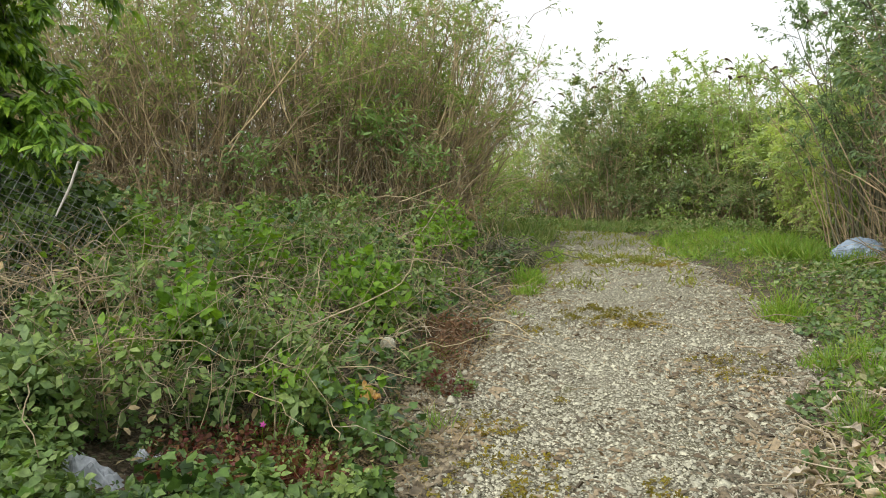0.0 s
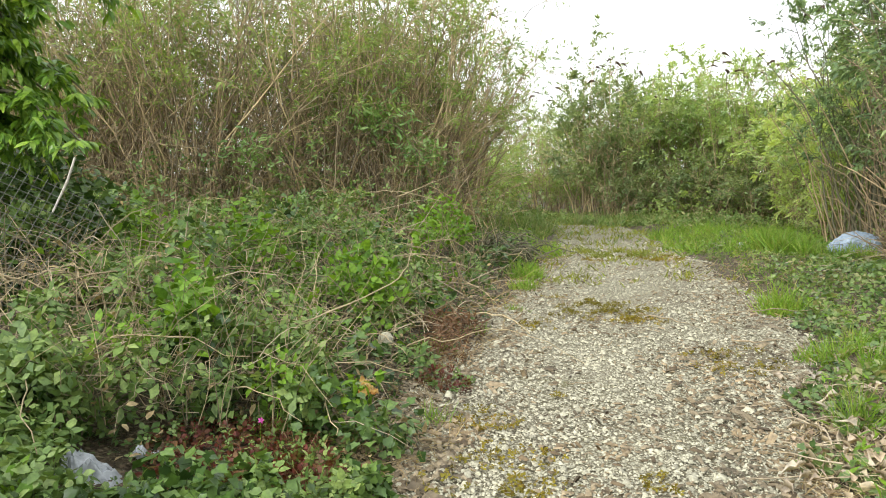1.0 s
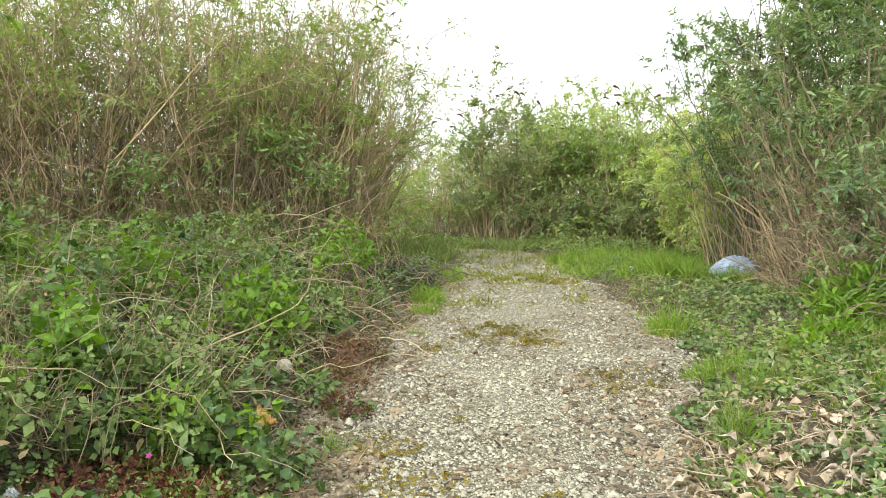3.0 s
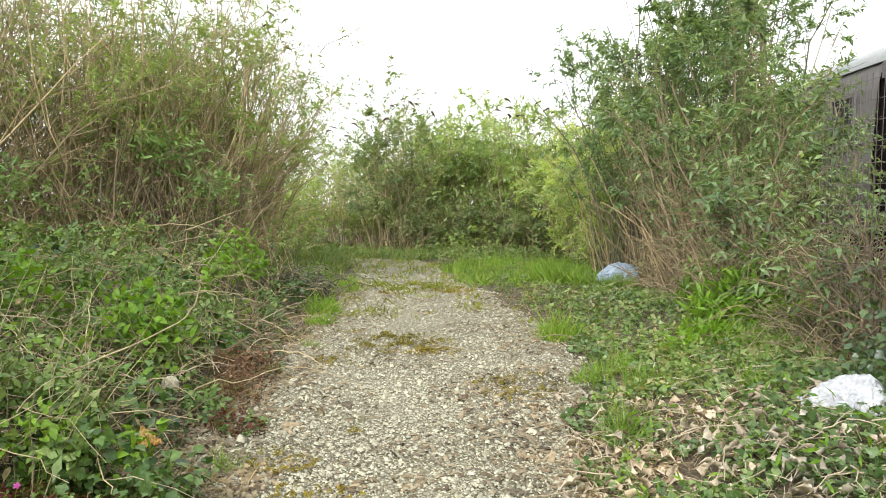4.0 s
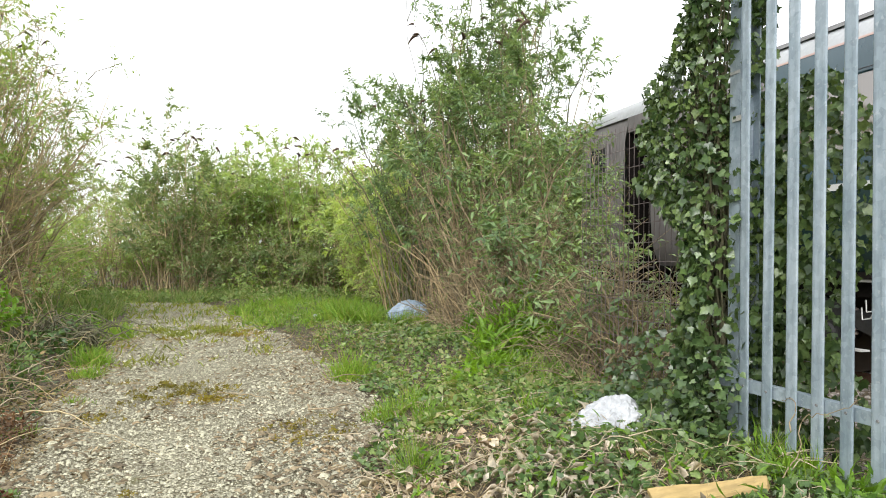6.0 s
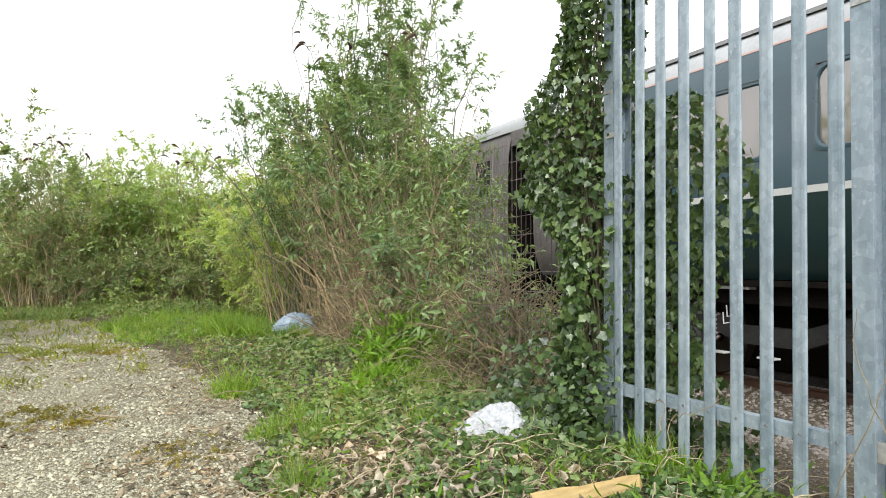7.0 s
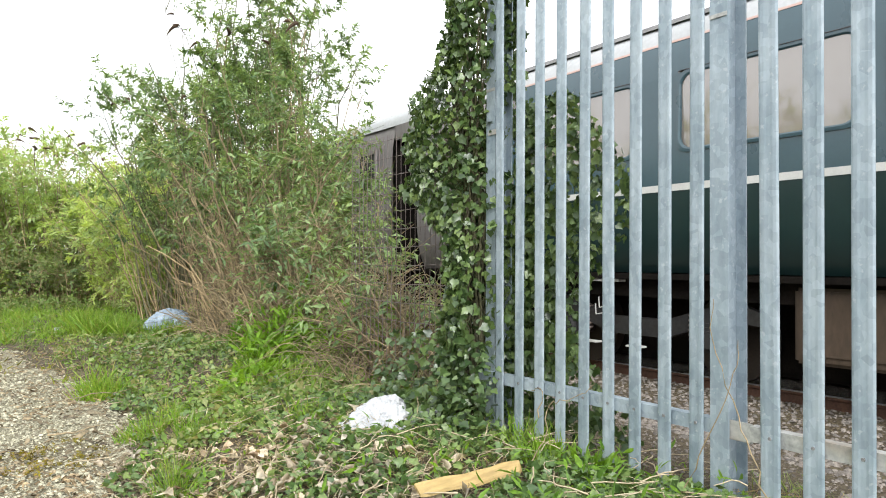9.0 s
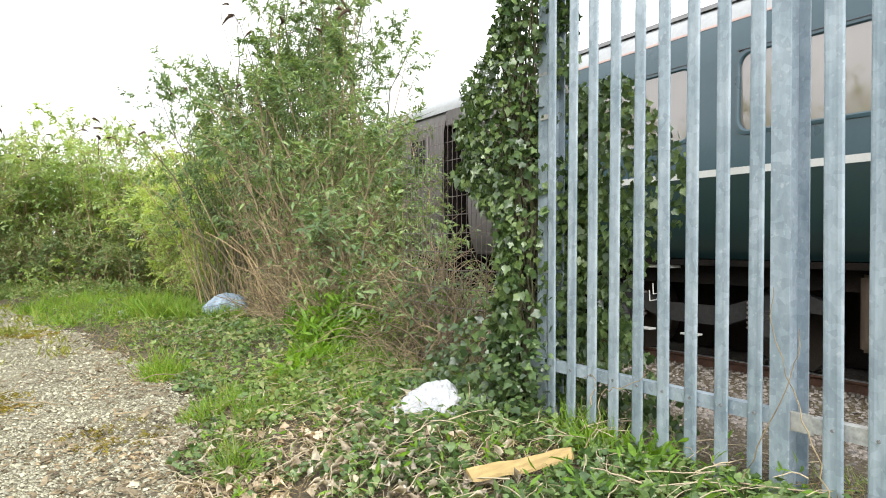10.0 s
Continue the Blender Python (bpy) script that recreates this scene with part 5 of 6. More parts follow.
for cx, cy, r, N in ((-1.25, 2.22, 0.38, 620), (-1.0, 2.15, 0.26, 280), (-0.85, 3.7, 0.16, 120)):
    clump("red_herb_patch", "low dark red herb leaves at the path edge", cx, cy, r, N, TREFOIL, 0.045, M_RED, 0.11)
    clump("green_herb_patch", "low green herb leaves among red ones", cx, cy, r * 1.1, N // 2, TREFOIL, 0.045, M_BRAMBLE, 0.13)
for cx, cy, r, N in ((-1.15, 4.9, 0.24, 480), (-1.05, 4.3, 0.2, 300), (-3.6, 4.2, 0.3, 500)):
    clump("rusty_plant_patch", "low rust brown withered fern leaves", cx, cy, r, N, LANCE, 0.07, M_RUST, 0.2)
for cx, cy, r, N, zm in ((-2.35, 8.6, 0.4, 420, 0.55), (-2.0, 2.9, 0.16, 160, 0.42), (-1.75, 2.6, 0.12, 120, 0.4), (-1.7, 4.5, 0.3, 300, 0.4), (-2.6, 4.4, 0.35, 300, 0.6), (-3.4, 4.2, 0.4, 350, 0.6)):
    clump("green_sprout_clump", "clump of bright green leafy sprouts among brambles", cx, cy, r, N, OVATE, 0.085, M_SPROUT, zm, 0.6, zmin=0.25)
for cx, cy, zc in ((-4.05, 10.0, 2.2), (-3.1, 9.8, 1.55), (-3.75, 9.9, 2.0), (-5.2, 8.6, 1.5)):
    N = 260
    pos = np.array([cx, cy, zc]) + RNG.normal(size=(N, 3)) * np.array([0.24, 0.16, 0.16])
    ob = thing("elder_sprig", "blue green leafy sprig among bare stems", "shrub", (cx, cy, float(height(cx, cy))), "elder sprigs")
    P = np.array([[cx, cy, float(height(cx, cy))], [cx + 0.06, cy, zc * 0.5], [cx, cy, zc]])[None]
    part("stem", arrays_mesh("stem", *tubes(P, np.array([[0.012, 0.01, 0.006]]), 6), M_STEMG, True), ob)
    part("leaves", arrays_mesh("leaves", *leaves_at(LANCE, pos, 0.14 * RNG.uniform(0.6, 1.2, N), up=0.1, width=1.5), M_SPRIG), ob)


# grass
def grass(name, label, x, y, length, wide, m, lean=0.35, lift=0.0):
    N = len(x)
    near = np.clip(np.hypot(x - EYE[0], y - EYE[1]) / 4.0, 1.0, 2.6)
    L = length * RNG.uniform(0.45, 1.25, N) * (0.7 + 0.3 * near) * np.clip(0.85 + 0.7 * wob(x, y, 3.7, 0.6), 0.3, 1.6)
    wide = wide * near
    d = unit(np.concatenate([RNG.normal(size=(N, 2)) * lean, np.ones((N, 1))], 1))
    nrm = RNG.normal(size=(N, 3))
    s = np.stack([wide * RNG.uniform(0.7, 1.3, N), L, L], -1)
    ob = stuff(name, label, "grass")
    part("blades", arrays_mesh("blades", *scatter(*BLADE, np.stack([x, y, height(x, y) - 0.01 + lift], -1), frames_of(d, nrm), s), m), ob)
    return ob


def tufts(centres, per):
    xs, ys = [], []
    for cx, cy, r in centres:
        x, y = disc(int(per * (r / 0.1) ** 1.6), cx, cy, r, r)
        xs.append(x)
        ys.append(y)
    return np.concatenate(xs), np.concatenate(ys)


x, y = disc(6800, 1.7, 14.2, 1.6, 2.9)
ok = (x > right_edge(y) + 0.1 * wob(x, y, 4)) & (wob(x, y, 2.3) + RNG.normal(size=len(x)) * 0.4 > -0.35)
x, y = x[ok], y[ok]
grass("long_grass", "long bright green grass beside the track", x, y, 0.17, 0.006, M_GRASS, 0.9)
x, y = disc(2200, 2.2, 12.0, 0.35, 0.6)
grass("long_grass", "long bright green grass beside the track", x, y, 0.21, 0.006, M_GRASS, 0.5)
x, y = disc(9000, -0.3, 19.6, 3.2, 1.6)
grass("long_grass", "rough green grass under the far hedge", x, y, 0.18, 0.008, M_VERGE, 0.7)
x, y = disc(3500, -2.6, 13.5, 0.8, 3.0)
grass("long_grass", "rough green grass at the thicket foot", x, y, 0.18, 0.008, M_VERGE, 0.7)
x, y = tufts([(-1.2, 8.2, 0.2), (-1.1, 7.4, 0.15), (-1.05, 5.1, 0.1), (-1.4, 9.2, 0.2), (-0.72, 3.1, 0.07), (-0.9, 6.2, 0.1), (-1.3, 10.5, 0.2), (-1.2, 4.4, 0.12), (-1.35, 2.6, 0.1)], 110)
grass("grass_tufts", "green grass tufts along the track edge", x, y, 0.15, 0.005, M_GRASS, 0.6)
# right verge
x, y = polar(30000, 1.7, 14, 1, 108)
ok = open_ground(x, y) & (x - right_edge(y) > 0.12 + 0.12 * wob(x, y, 5)) & (x < 3.4) & (wob(x, y, 3.1, 0.7) + 0.6 * wob(x, y, 7, 1.1) + RNG.normal(size=len(x)) * 0.3 + 0.25 * sstep(5, 9, y) > -0.12)
grass("verge_grass", "short green verge grass", x[ok], y[ok], 0.09, 0.004, M_VERGE, 0.9)
x, y = polar(13000, 1.8, 12, 3, 105)
ok = (x - right_edge(y) > -0.1) & (x < 3.0)
grass("straw_litter", "dry straw lying on the verge", x[ok], y[ok], 0.1, 0.0035, M_STRAW, 2.5, 0.04)
x, y = polar(4200, 2.6, 12, -30, -4)
dl = left_edge(y) - x
ok = (dl > -0.12) & (dl < 0.8)
grass("straw_litter", "dry straw and dead stems along the bank foot", x[ok], y[ok], 0.16, 0.0035, M_STRAW, 2.2, 0.03)
x, y = tufts([(2.75, 2.55, 0.12), (2.62, 2.35, 0.1), (2.9, 6.1, 0.3), (2.6, 5.7, 0.25), (3.0, 7.0, 0.3), (1.6, 4.6, 0.12), (1.25, 3.6, 0.1), (2.1, 3.9, 0.1), (2.5, 4.9, 0.2), (1.75, 5.3, 0.15), (1.4, 6.8, 0.2), (1.35, 5.0, 0.15), (2.75, 10.9, 0.14), (3.1, 10.95, 0.14), (2.5, 11.2, 0.2)], 120)
grass("grass_tufts", "taller green grass tufts on the verge", x, y, 0.2, 0.006, M_GRASS, 0.55)

x, y = disc(2600, 1.6, 2.9, 0.95, 1.1)
ok = (x - right_edge(y) > 0.0) & (wob(x, y, 3.3, 0.2) + RNG.normal(size=len(x)) * 0.4 > -0.3)
grass("straw_litter", "bleached straw matted over the verge", x[ok], y[ok], 0.09, 0.0036, M_BLEACH, 2.6, 0.06)

# ivy carpet on the right verge
x, y = polar(56000, 1.7, 11, 8, 100)
n1 = wob(x, y, 2.2, 3.0) + 0.6 * wob(x, y, 6, 0.4) + RNG.normal(size=len(x)) * 0.25
ok = open_ground(x, y) & (x - right_edge(y) > 0.1 + 0.1 * wob(x, y, 4)) & (x < 2.74 + 0.1 * (y > 2.9)) & (n1 + 0.9 * sstep(0.9, 2.7, x) + 0.25 > 0.2)
x, y = x[ok], y[ok]
carpet = stuff("ivy_carpet", "low ivy carpet with mixed green leaves", "ivy")
z = height(x, y) + 0.02 + (0.06 + 0.06 * sstep(2.0, 2.8, x) * sstep(2.2, 3.0, y)) * RNG.uniform(size=len(x))
pos = np.stack([x, y, z], -1)
sz1 = 0.041 * RNG.uniform(0.55, 1.25, len(x)) * (1 + 0.05 * np.maximum(np.hypot(x, y) - 3, 0))
part("leaves", arrays_mesh("leaves", *leaves_at(IVY, pos, sz1, up=0.0), M_IVYC), carpet)
x, y = polar(3200, 2.3, 11, 6, 60)
ok = open_ground(x, y) & (x - right_edge(y) > 0.15) & (x < 2.9)
pos = np.stack([x, y, height(x, y) + 0.03 + 0.09 * RNG.uniform(size=len(x))], -1)[ok]
part("herb_leaves", arrays_mesh("herb_leaves", *leaves_at(LANCE, pos, 0.07 * RNG.uniform(0.5, 1.2, len(pos)), up=0.5, width=1.3), M_SPROUT), carpet, "fresh green weed leaves")
# dead stalks lying on the verge
x, y = polar(650, 2.6, 12, 4, 58)
ok = (x - right_edge(y) > -0.05) & (x < 3.1) & open_ground(x, y)
x, y = x[ok], y[ok]
n = len(x)
t = np.linspace(0, 1, 5)
a = RNG.uniform(0, 2 * np.pi, n)
L = RNG.uniform(0.06, 0.27, n)
P = np.stack([x[:, None] + (L * np.cos(a))[:, None] * t, y[:, None] + (L * np.sin(a))[:, None] * t, 0 * x[:, None] + 0 * t], -1)
P[:, 1:, :2] += np.cumsum(RNG.normal(size=(n, 4, 2)) * 0.012, axis=1)
P[..., 2] = height(P[..., 0], P[..., 1]) + 0.05 + RNG.uniform(0, 0.06, (n, 1)) + (L * RNG.uniform(0, 0.35, n))[:, None] * t * (1.2 - t)
stalks = stuff("dead_stalks", "pale dead stalks lying across the verge", "dead stems")
part("stalks", arrays_mesh("stalks", *tubes(P, RNG.uniform(0.0015, 0.0045, (n, 1)) * (1 - 0.5 * t)[None], 4), M_STRAWS, True), stalks)

x, y = polar(11000, 4.5, 15, 1, 40)
ok = open_ground(x, y) & (x - right_edge(y) > 0.25 + 0.2 * wob(x, y, 3)) & (x < 3.8) & (wob(x, y, 2.7, 4.0) + RNG.normal(size=len(x)) * 0.4 > -0.25)
pos = np.stack([x, y, height(x, y) + 0.02 + 0.1 * RNG.uniform(size=len(x))], -1)[ok]
part("weed_leaves", arrays_mesh("weed_leaves", *leaves_at(TREFOIL_FAR, pos, 0.085 * RNG.uniform(0.5, 1.3, len(pos)), up=0.3), M_VERGE), carpet, "dull green weed leaves")

# dead leaf litter
litter = stuff("leaf_litter", "curled pale dead leaves strewn on the verge", "dead leaves")
xs, ys = disc(280, 1.4, 3.1, 0.55, 0.8)
x2, y2 = disc(190, 1.75, 2.5, 0.5, 0.5)
x3, y3 = disc(240, 1.7, 4.0, 0.8, 1.1)
x4, y4 = disc(140, 1.45, 2.75, 0.7, 0.7)
xs, ys = np.concatenate([xs, x2, x3, x4]), np.concatenate([ys, y2, y3, y4])
pos = np.stack([xs, ys, height(xs, ys) + RNG.uniform(0.015, 0.075, len(xs))], -1)
CURL = ([(px * (0.75 + 0.5 * math.sin(py * 9)), py, pz * 3.0 + 0.9 * abs(px) ** 1.3) for px, py, pz in OVATE[0]], OVATE[1])
part("leaves", arrays_mesh("leaves", *leaves_at(CURL, pos, 0.056 * RNG.uniform(0.3, 1.6, len(xs)), up=0.1), M_LITTER), litter)

# low growth under the hedges, and behind the shrubs
under = stuff("hedge_undergrowth", "low leafy undergrowth at the foot of the hedge", "undergrowth")
xs = np.concatenate([RNG.uniform(-7, 8, 9000), RNG.uniform(3.6, 6.0, 5000), RNG.uniform(-13, -3.2, 7000)])
ys = np.concatenate([RNG.uniform(18.4, 23.5, 9000) + 0.6 * np.abs(xs[:9000] + 0.5) * 0.1, RNG.uniform(7.5, 18.5, 5000), 11.0 + RNG.uniform(-1.5, 3.5, 7000) + 0.35 * (xs[14000:] + 8)])
ok = (xs < left_edge(ys) - 0.5) | (xs > right_edge(ys) + 1.0)
xs, ys = xs[ok], ys[ok]
hh = 0.2 + 1.0 * (0.6 + 0.4 * wob(xs, ys, 1.1, 2.0))
pos = np.stack([xs, ys, height(xs, ys) + hh * RNG.uniform(size=len(xs)) ** 0.7], -1)
half = RNG.uniform(size=len(xs)) < 0.75
part("leaves", arrays_mesh("leaves", *leaves_at(TREFOIL_FAR, pos[half], 0.13 * RNG.uniform(0.6, 1.3, half.sum())), M_WILLOW), under)
part("straw", arrays_mesh("straw", *scatter(*BLADE, pos[~half] * np.array([1, 1, 0.4]), frames_of(rough_dirs((~half).sum(), 0.7), RNG.normal(size=((~half).sum(), 3))), np.stack([np.full((~half).sum(), 0.012)] + [0.45 * RNG.uniform(0.3, 1.2, (~half).sum())] * 2, -1)), M_STRAW), under, "dry straw stalks")

xs, ys = RNG.uniform(-6, 4.5, 6500), 16.2 + 4.8 * RNG.uniform(size=6500)
ok = (wob(xs, ys, 1.5, 0.2) + RNG.normal(size=len(xs)) * 0.4 > -0.3) & ((xs < left_edge(ys) - 0.1) | (xs > right_edge(ys) + 0.1) | (ys > 18.2 + 0.6 * wob(xs, ys, 1.2)))
pos = np.stack([xs, ys, height(xs, ys) + 0.05 + 0.28 * RNG.uniform(size=len(xs)) ** 2 * (1 + wob(xs, ys, 2.0, 1.0))], -1)[ok]
part("ground_leaves", arrays_mesh("ground_leaves", *leaves_at(TREFOIL_FAR, pos, 0.12 * RNG.uniform(0.6, 1.3, len(pos)), up=0.4), M_VERGE), under, "low green ground leaves")

q = RNG.uniform(size=5200)
xs, ys = -2.6 - 7.5 * q + RNG.normal(size=5200) * 0.45, 10.1 - 3.6 * q + RNG.normal(size=5200) * 0.5
pos = np.stack([xs, ys, height(xs, ys) + 0.25 + 1.25 * RNG.uniform(size=len(xs)) ** 1.3 * (0.75 + 0.5 * wob(xs, ys, 1.8, 0.9))], -1)
half = RNG.uniform(size=len(xs)) < 0.62
part("thicket_foot_leaves", arrays_mesh("thicket_foot_leaves", *leaves_at(TREFOIL_FAR, pos[half], 0.095 * RNG.uniform(0.5, 1.3, half.sum())), M_BRAMBLE), under, "bramble leaves climbing into bare stems")
k = (~half).sum()
part("thicket_foot_straw", arrays_mesh("thicket_foot_straw", *scatter(*BLADE, pos[~half] * np.array([1, 1, 0.8]), frames_of(rough_dirs(k, 0.5), RNG.normal(size=(k, 3))), np.stack([np.full(k, 0.01)] + [0.5 * RNG.uniform(0.3, 1.2, k)] * 2, -1)), M_STRAW), under, "dry straw stalks")

# broken wood and bark on the track's dirty edges
debris = stuff("wood_debris", "brown bark chips and rotten debris along the track edge", "debris")
x, y = polar(16000, 2.4, 13, -3, 34)
dd = x - right_edge(y)
ok = (dd > -0.5 + 0.3 * wob(x, y, 2.2) + RNG.normal(size=len(x)) * 0.15) & (dd < 0.55 + 0.2 * wob(x, y, 3))
x, y = x[ok], y[ok]
x2, y2 = polar(13000, 2.2, 13, -26, -4)
dl = left_edge(y2) - x2
ok = (dl > -0.2 + 0.12 * wob(x2, y2, 3) + RNG.normal(size=len(x2)) * 0.06) & (dl < 0.45)
x3, y3 = polar(15000, 2.6, 15, -22, 16)
ok3 = (x3 > left_edge(y3)) & (x3 < right_edge(y3)) & (wob(x3, y3, 2.4, 1.4) + 0.6 * wob(x3, y3, 6, 0.2) + RNG.normal(size=len(x3)) * 0.45 + 0.5 * sstep(3.5, 6, y3) > 0.55)
x, y = np.concatenate([x, x2[ok], x3[ok3]]), np.concatenate([y, y2[ok], y3[ok3]])
n = len(x)
sz2 = 0.025 * np.exp(RNG.normal(size=n) * 0.45)
dirs = unit(np.stack([RNG.normal(size=n), RNG.normal(size=n), RNG.normal(size=n) * 0.25], -1))
part("chips", arrays_mesh("chips", *scatter(*CHIPW, np.stack([x, y, np.maximum(height(x, y), 0.0) + 0.012], -1), frames_of(dirs, np.array([0, 0, 1.0]) + RNG.normal(size=(n, 3)) * 0.3), sz2), M_DEBRIS), debris)

# ivy on the fence end
ivy = stuff("climbing_ivy", "dense glossy ivy climbing the fence end", "ivy")
N = 11000
u = RNG.uniform(size=N)
zz = 0.25 + 2.75 * u
lv = [0.2, 0.6, 0.95, 1.4, 1.65, 1.9, 2.2, 2.5, 3.1]
yc = np.interp(zz, lv, [3.2, 3.14, 3.1, 3.12, 3.35, 3.42, 3.33, 3.12, 3.06])
hw = np.interp(zz, lv, [0.4, 0.28, 0.23, 0.25, 0.45, 0.5, 0.42, 0.25, 0.16]) * (1 + 0.15 * np.sin(zz * 9) + 0.12 * np.sin(zz * 23))
a = RNG.uniform(0, 2 * np.pi, N)
q = np.sqrt(RNG.uniform(0.35, 1, N))
x, y = 2.84 + 0.24 * q * np.cos(a), yc + hw * q * np.sin(a)
face = np.stack([np.cos(a) * 1.0 - 0.5, np.sin(a) * 0.5, np.full(N, 0.35)], -1)
d = unit(RNG.normal(size=(N, 3)) * 0.6 + np.array([0, 0, -0.6]))
show = (y > 3.02) | (x > 2.83) | (RNG.uniform(size=N) < 0.25)
x, y, zz, face, d, N = x[show], y[show], zz[show], face[show], d[show], int(show.sum())
pa = scatter(*IVY, np.stack([x, y, zz], -1), frames_of(d, face + RNG.normal(size=(N, 3)) * 0.9), 0.043 * RNG.uniform(0.5, 1.4, N))
N2 = 2700
zz = 0.3 + 1.85 * RNG.uniform(size=N2) ** 0.9
y = 2.95 - 0.85 * RNG.uniform(size=N2) ** 1.5 * (0.75 + 0.25 * np.sin(zz * 5))
x = 2.93 + 0.12 * RNG.uniform(size=N2)
d = unit(RNG.normal(size=(N2, 3)) * 0.5 + np.array([0, 0, -0.8]))
pb = scatter(*IVY, np.stack([x, y, zz], -1), frames_of(d, np.array([-1.0, -0.3, 0.4]) + RNG.normal(size=(N2, 3)) * 0.4), 0.047 * RNG.uniform(0.5, 1.3, N2))
N3 = 900
zz = 0.3 + 0.5 * RNG.uniform(size=N3) ** 2
y = RNG.uniform(2.8, 3.9, N3)
x = 2.72 - 0.35 * RNG.uniform(size=N3) * (1 - (zz - 0.3) / 0.6)
pc = scatter(*IVY, np.stack([x, y, zz], -1), frames_of(rough_dirs(N3, -0.3), np.array([-0.6, -0.3, 0.8]) + RNG.normal(size=(N3, 3)) * 0.4), 0.05 * RNG.uniform(0.5, 1.25, N3))
part("leaves", arrays_mesh("leaves", *join(pa, pb, pc), M_IVYG), ivy)
n = 60
t = np.linspace(0, 1, 9)
y0 = RNG.uniform(3.08, 3.4, n)
P = np.stack([2.84 + RNG.normal(size=(n, 9)) * 0.03 + np.zeros((n, 1)), y0[:, None] + np.cumsum(RNG.normal(size=(n, 9)) * 0.025, 1), 0.2 + RNG.uniform(1.2, 2.8, n)[:, None] * t], -1)
part("vines", arrays_mesh("vines", *tubes(P, np.full((n, 9), 0.006), 5), M_STEMG, True), ivy, "woody brown vines")

# dry tangle and green weeds before the mesh fence
tang = stuff("dry_stem_tangle", "tangle of dry tan stems at the shrub foot", "dead stems")
x, y = disc(420, 3.35, 7.2, 0.75, 2.0)
P, R = arcs(len(x), x, y, height(x, y) + 0.02, 0.8, 0.85, 0.0045, tilt=0.75)
x, y = disc(260, 4.0, 10.8, 0.6, 1.9)
P2, R2 = arcs(len(x), x, y, height(x, y), 0.5, 1.3, 0.005, tilt=0.5)
x, y = disc(160, 3.0, 4.6, 0.35, 0.9)
P3, R3 = arcs(len(x), x, y, height(x, y) + 0.03, 0.7, 0.5, 0.004, tilt=0.8)
x, y = disc(190, 3.3, 5.3, 0.3, 0.9)
P5, R5 = arcs(len(x), x, y, height(x, y) + 0.03, 0.55, 0.95, 0.0042, tilt=0.7)
q = RNG.uniform(size=560)
x, y = -2.5 - 7.5 * q + RNG.normal(size=560) * 0.4, 10.6 - 3.9 * q + RNG.normal(size=560) * 0.5
P4, R4 = arcs(len(x), x, y, height(x, y) + 0.1, 0.9, 1.5, 0.008, tilt=0.55, wav=0.06)
part("stems", arrays_mesh("stems", *tubes(np.concatenate([P, P2, P3, P4, P5]), np.concatenate([R, R2, R3, R4, R5]), 4), M_STEMR, True), tang)
for cx, cy, r, N, zm in ((2.75, 5.9, 0.4, 700, 0.5), (2.95, 6.9, 0.4, 600, 0.6), (3.05, 6.1, 0.32, 700, 0.75), (2.3, 5.4, 0.3, 250, 0.2), (3.3, 5.3, 0.35, 500, 0.8), (3.2, 4.7, 0.25, 250, 0.6)):
    clump("weed_clump", "clump of bright green leafy weeds", cx, cy, r, N, LANCE, 0.12, M_SPROUT, zm, 0.7, width=1.3)
for cx, cy in ((2.68, 2.12), (2.62, 1.98), (2.66, 2.42)):
    clump("weed_clump", "clump of bright green leafy weeds", cx, cy, 0.09, 30, LANCE, 0.085, M_SPROUT, 0.09, 0.55, width=1.8)

# bare bramble runners against the fence
for pts in ([(2.6, 1.62, 0.25), (2.66, 1.52, 0.5), (2.7, 1.42, 0.78), (2.72, 1.4, 0.95)], [(2.62, 1.2, 0.3), (2.64, 1.27, 0.5), (2.66, 1.36, 0.68), (2.7, 1.5, 0.95), (2.7, 1.49, 1.1)],
            [(2.45, 2.3, 0.28), (2.6, 2.32, 0.4), (2.66, 2.36, 0.55), (2.7, 2.25, 0.6), (2.72, 2.12, 0.68)], [(2.6, 2.36, 0.5), (2.66, 2.4, 0.62), (2.68, 2.5, 0.6)]):
    P = eased(pts)[None]
    b = new("bramble_runner", arrays_mesh("bramble_runner", *tubes(P, 0.003 * np.linspace(1.1, 0.5, P.shape[1])[None], 6), M_STEMR, True))
    tagged(b, "dry bare bramble runner leaning on the fence", "stem", "bramble runners")


# ---- litter and lost things ----
def crumple(name, label, category, at, size, m, seed, peaks=1.0, slope=0.0, taper=0.0):
    """A crumpled bag: a rounded sheet folded into creases."""
    bm = bmesh.new()
    bmesh.ops.create_icosphere(bm, subdivisions=5, radius=1.0)
    off = Vector((seed * 3.1, seed * 1.7, seed))
    for v in bm.verts:
        p = v.co.copy()
        f = 1 + 0.28 * peaks * noise.noise(p * 1.4 + off) + 0.22 * peaks * abs(noise.noise(p * 3.1 + off)) - 0.16 * peaks * abs(noise.noise(p * 6.3 + off)) + 0.05 * noise.noise(p * 13 + off)
        q = p * f
        q.z = max(q.z, -0.35 - 0.1 * noise.noise(p * 3 + off))
        narrow = 1 - taper * max(q.z, -0.2)
        v.co = Vector((q.x * size[0] * narrow, q.y * size[1] * narrow, q.z * size[2] * (1 + slope * q.x)))
    ob = new(name, bm_mesh(name, bm, m))
    ob.location = (at[0], at[1], at[2] if len(at) > 2 else float(height(at[0], at[1])) + size[2] * 0.36)
    return tagged(ob, label, category)


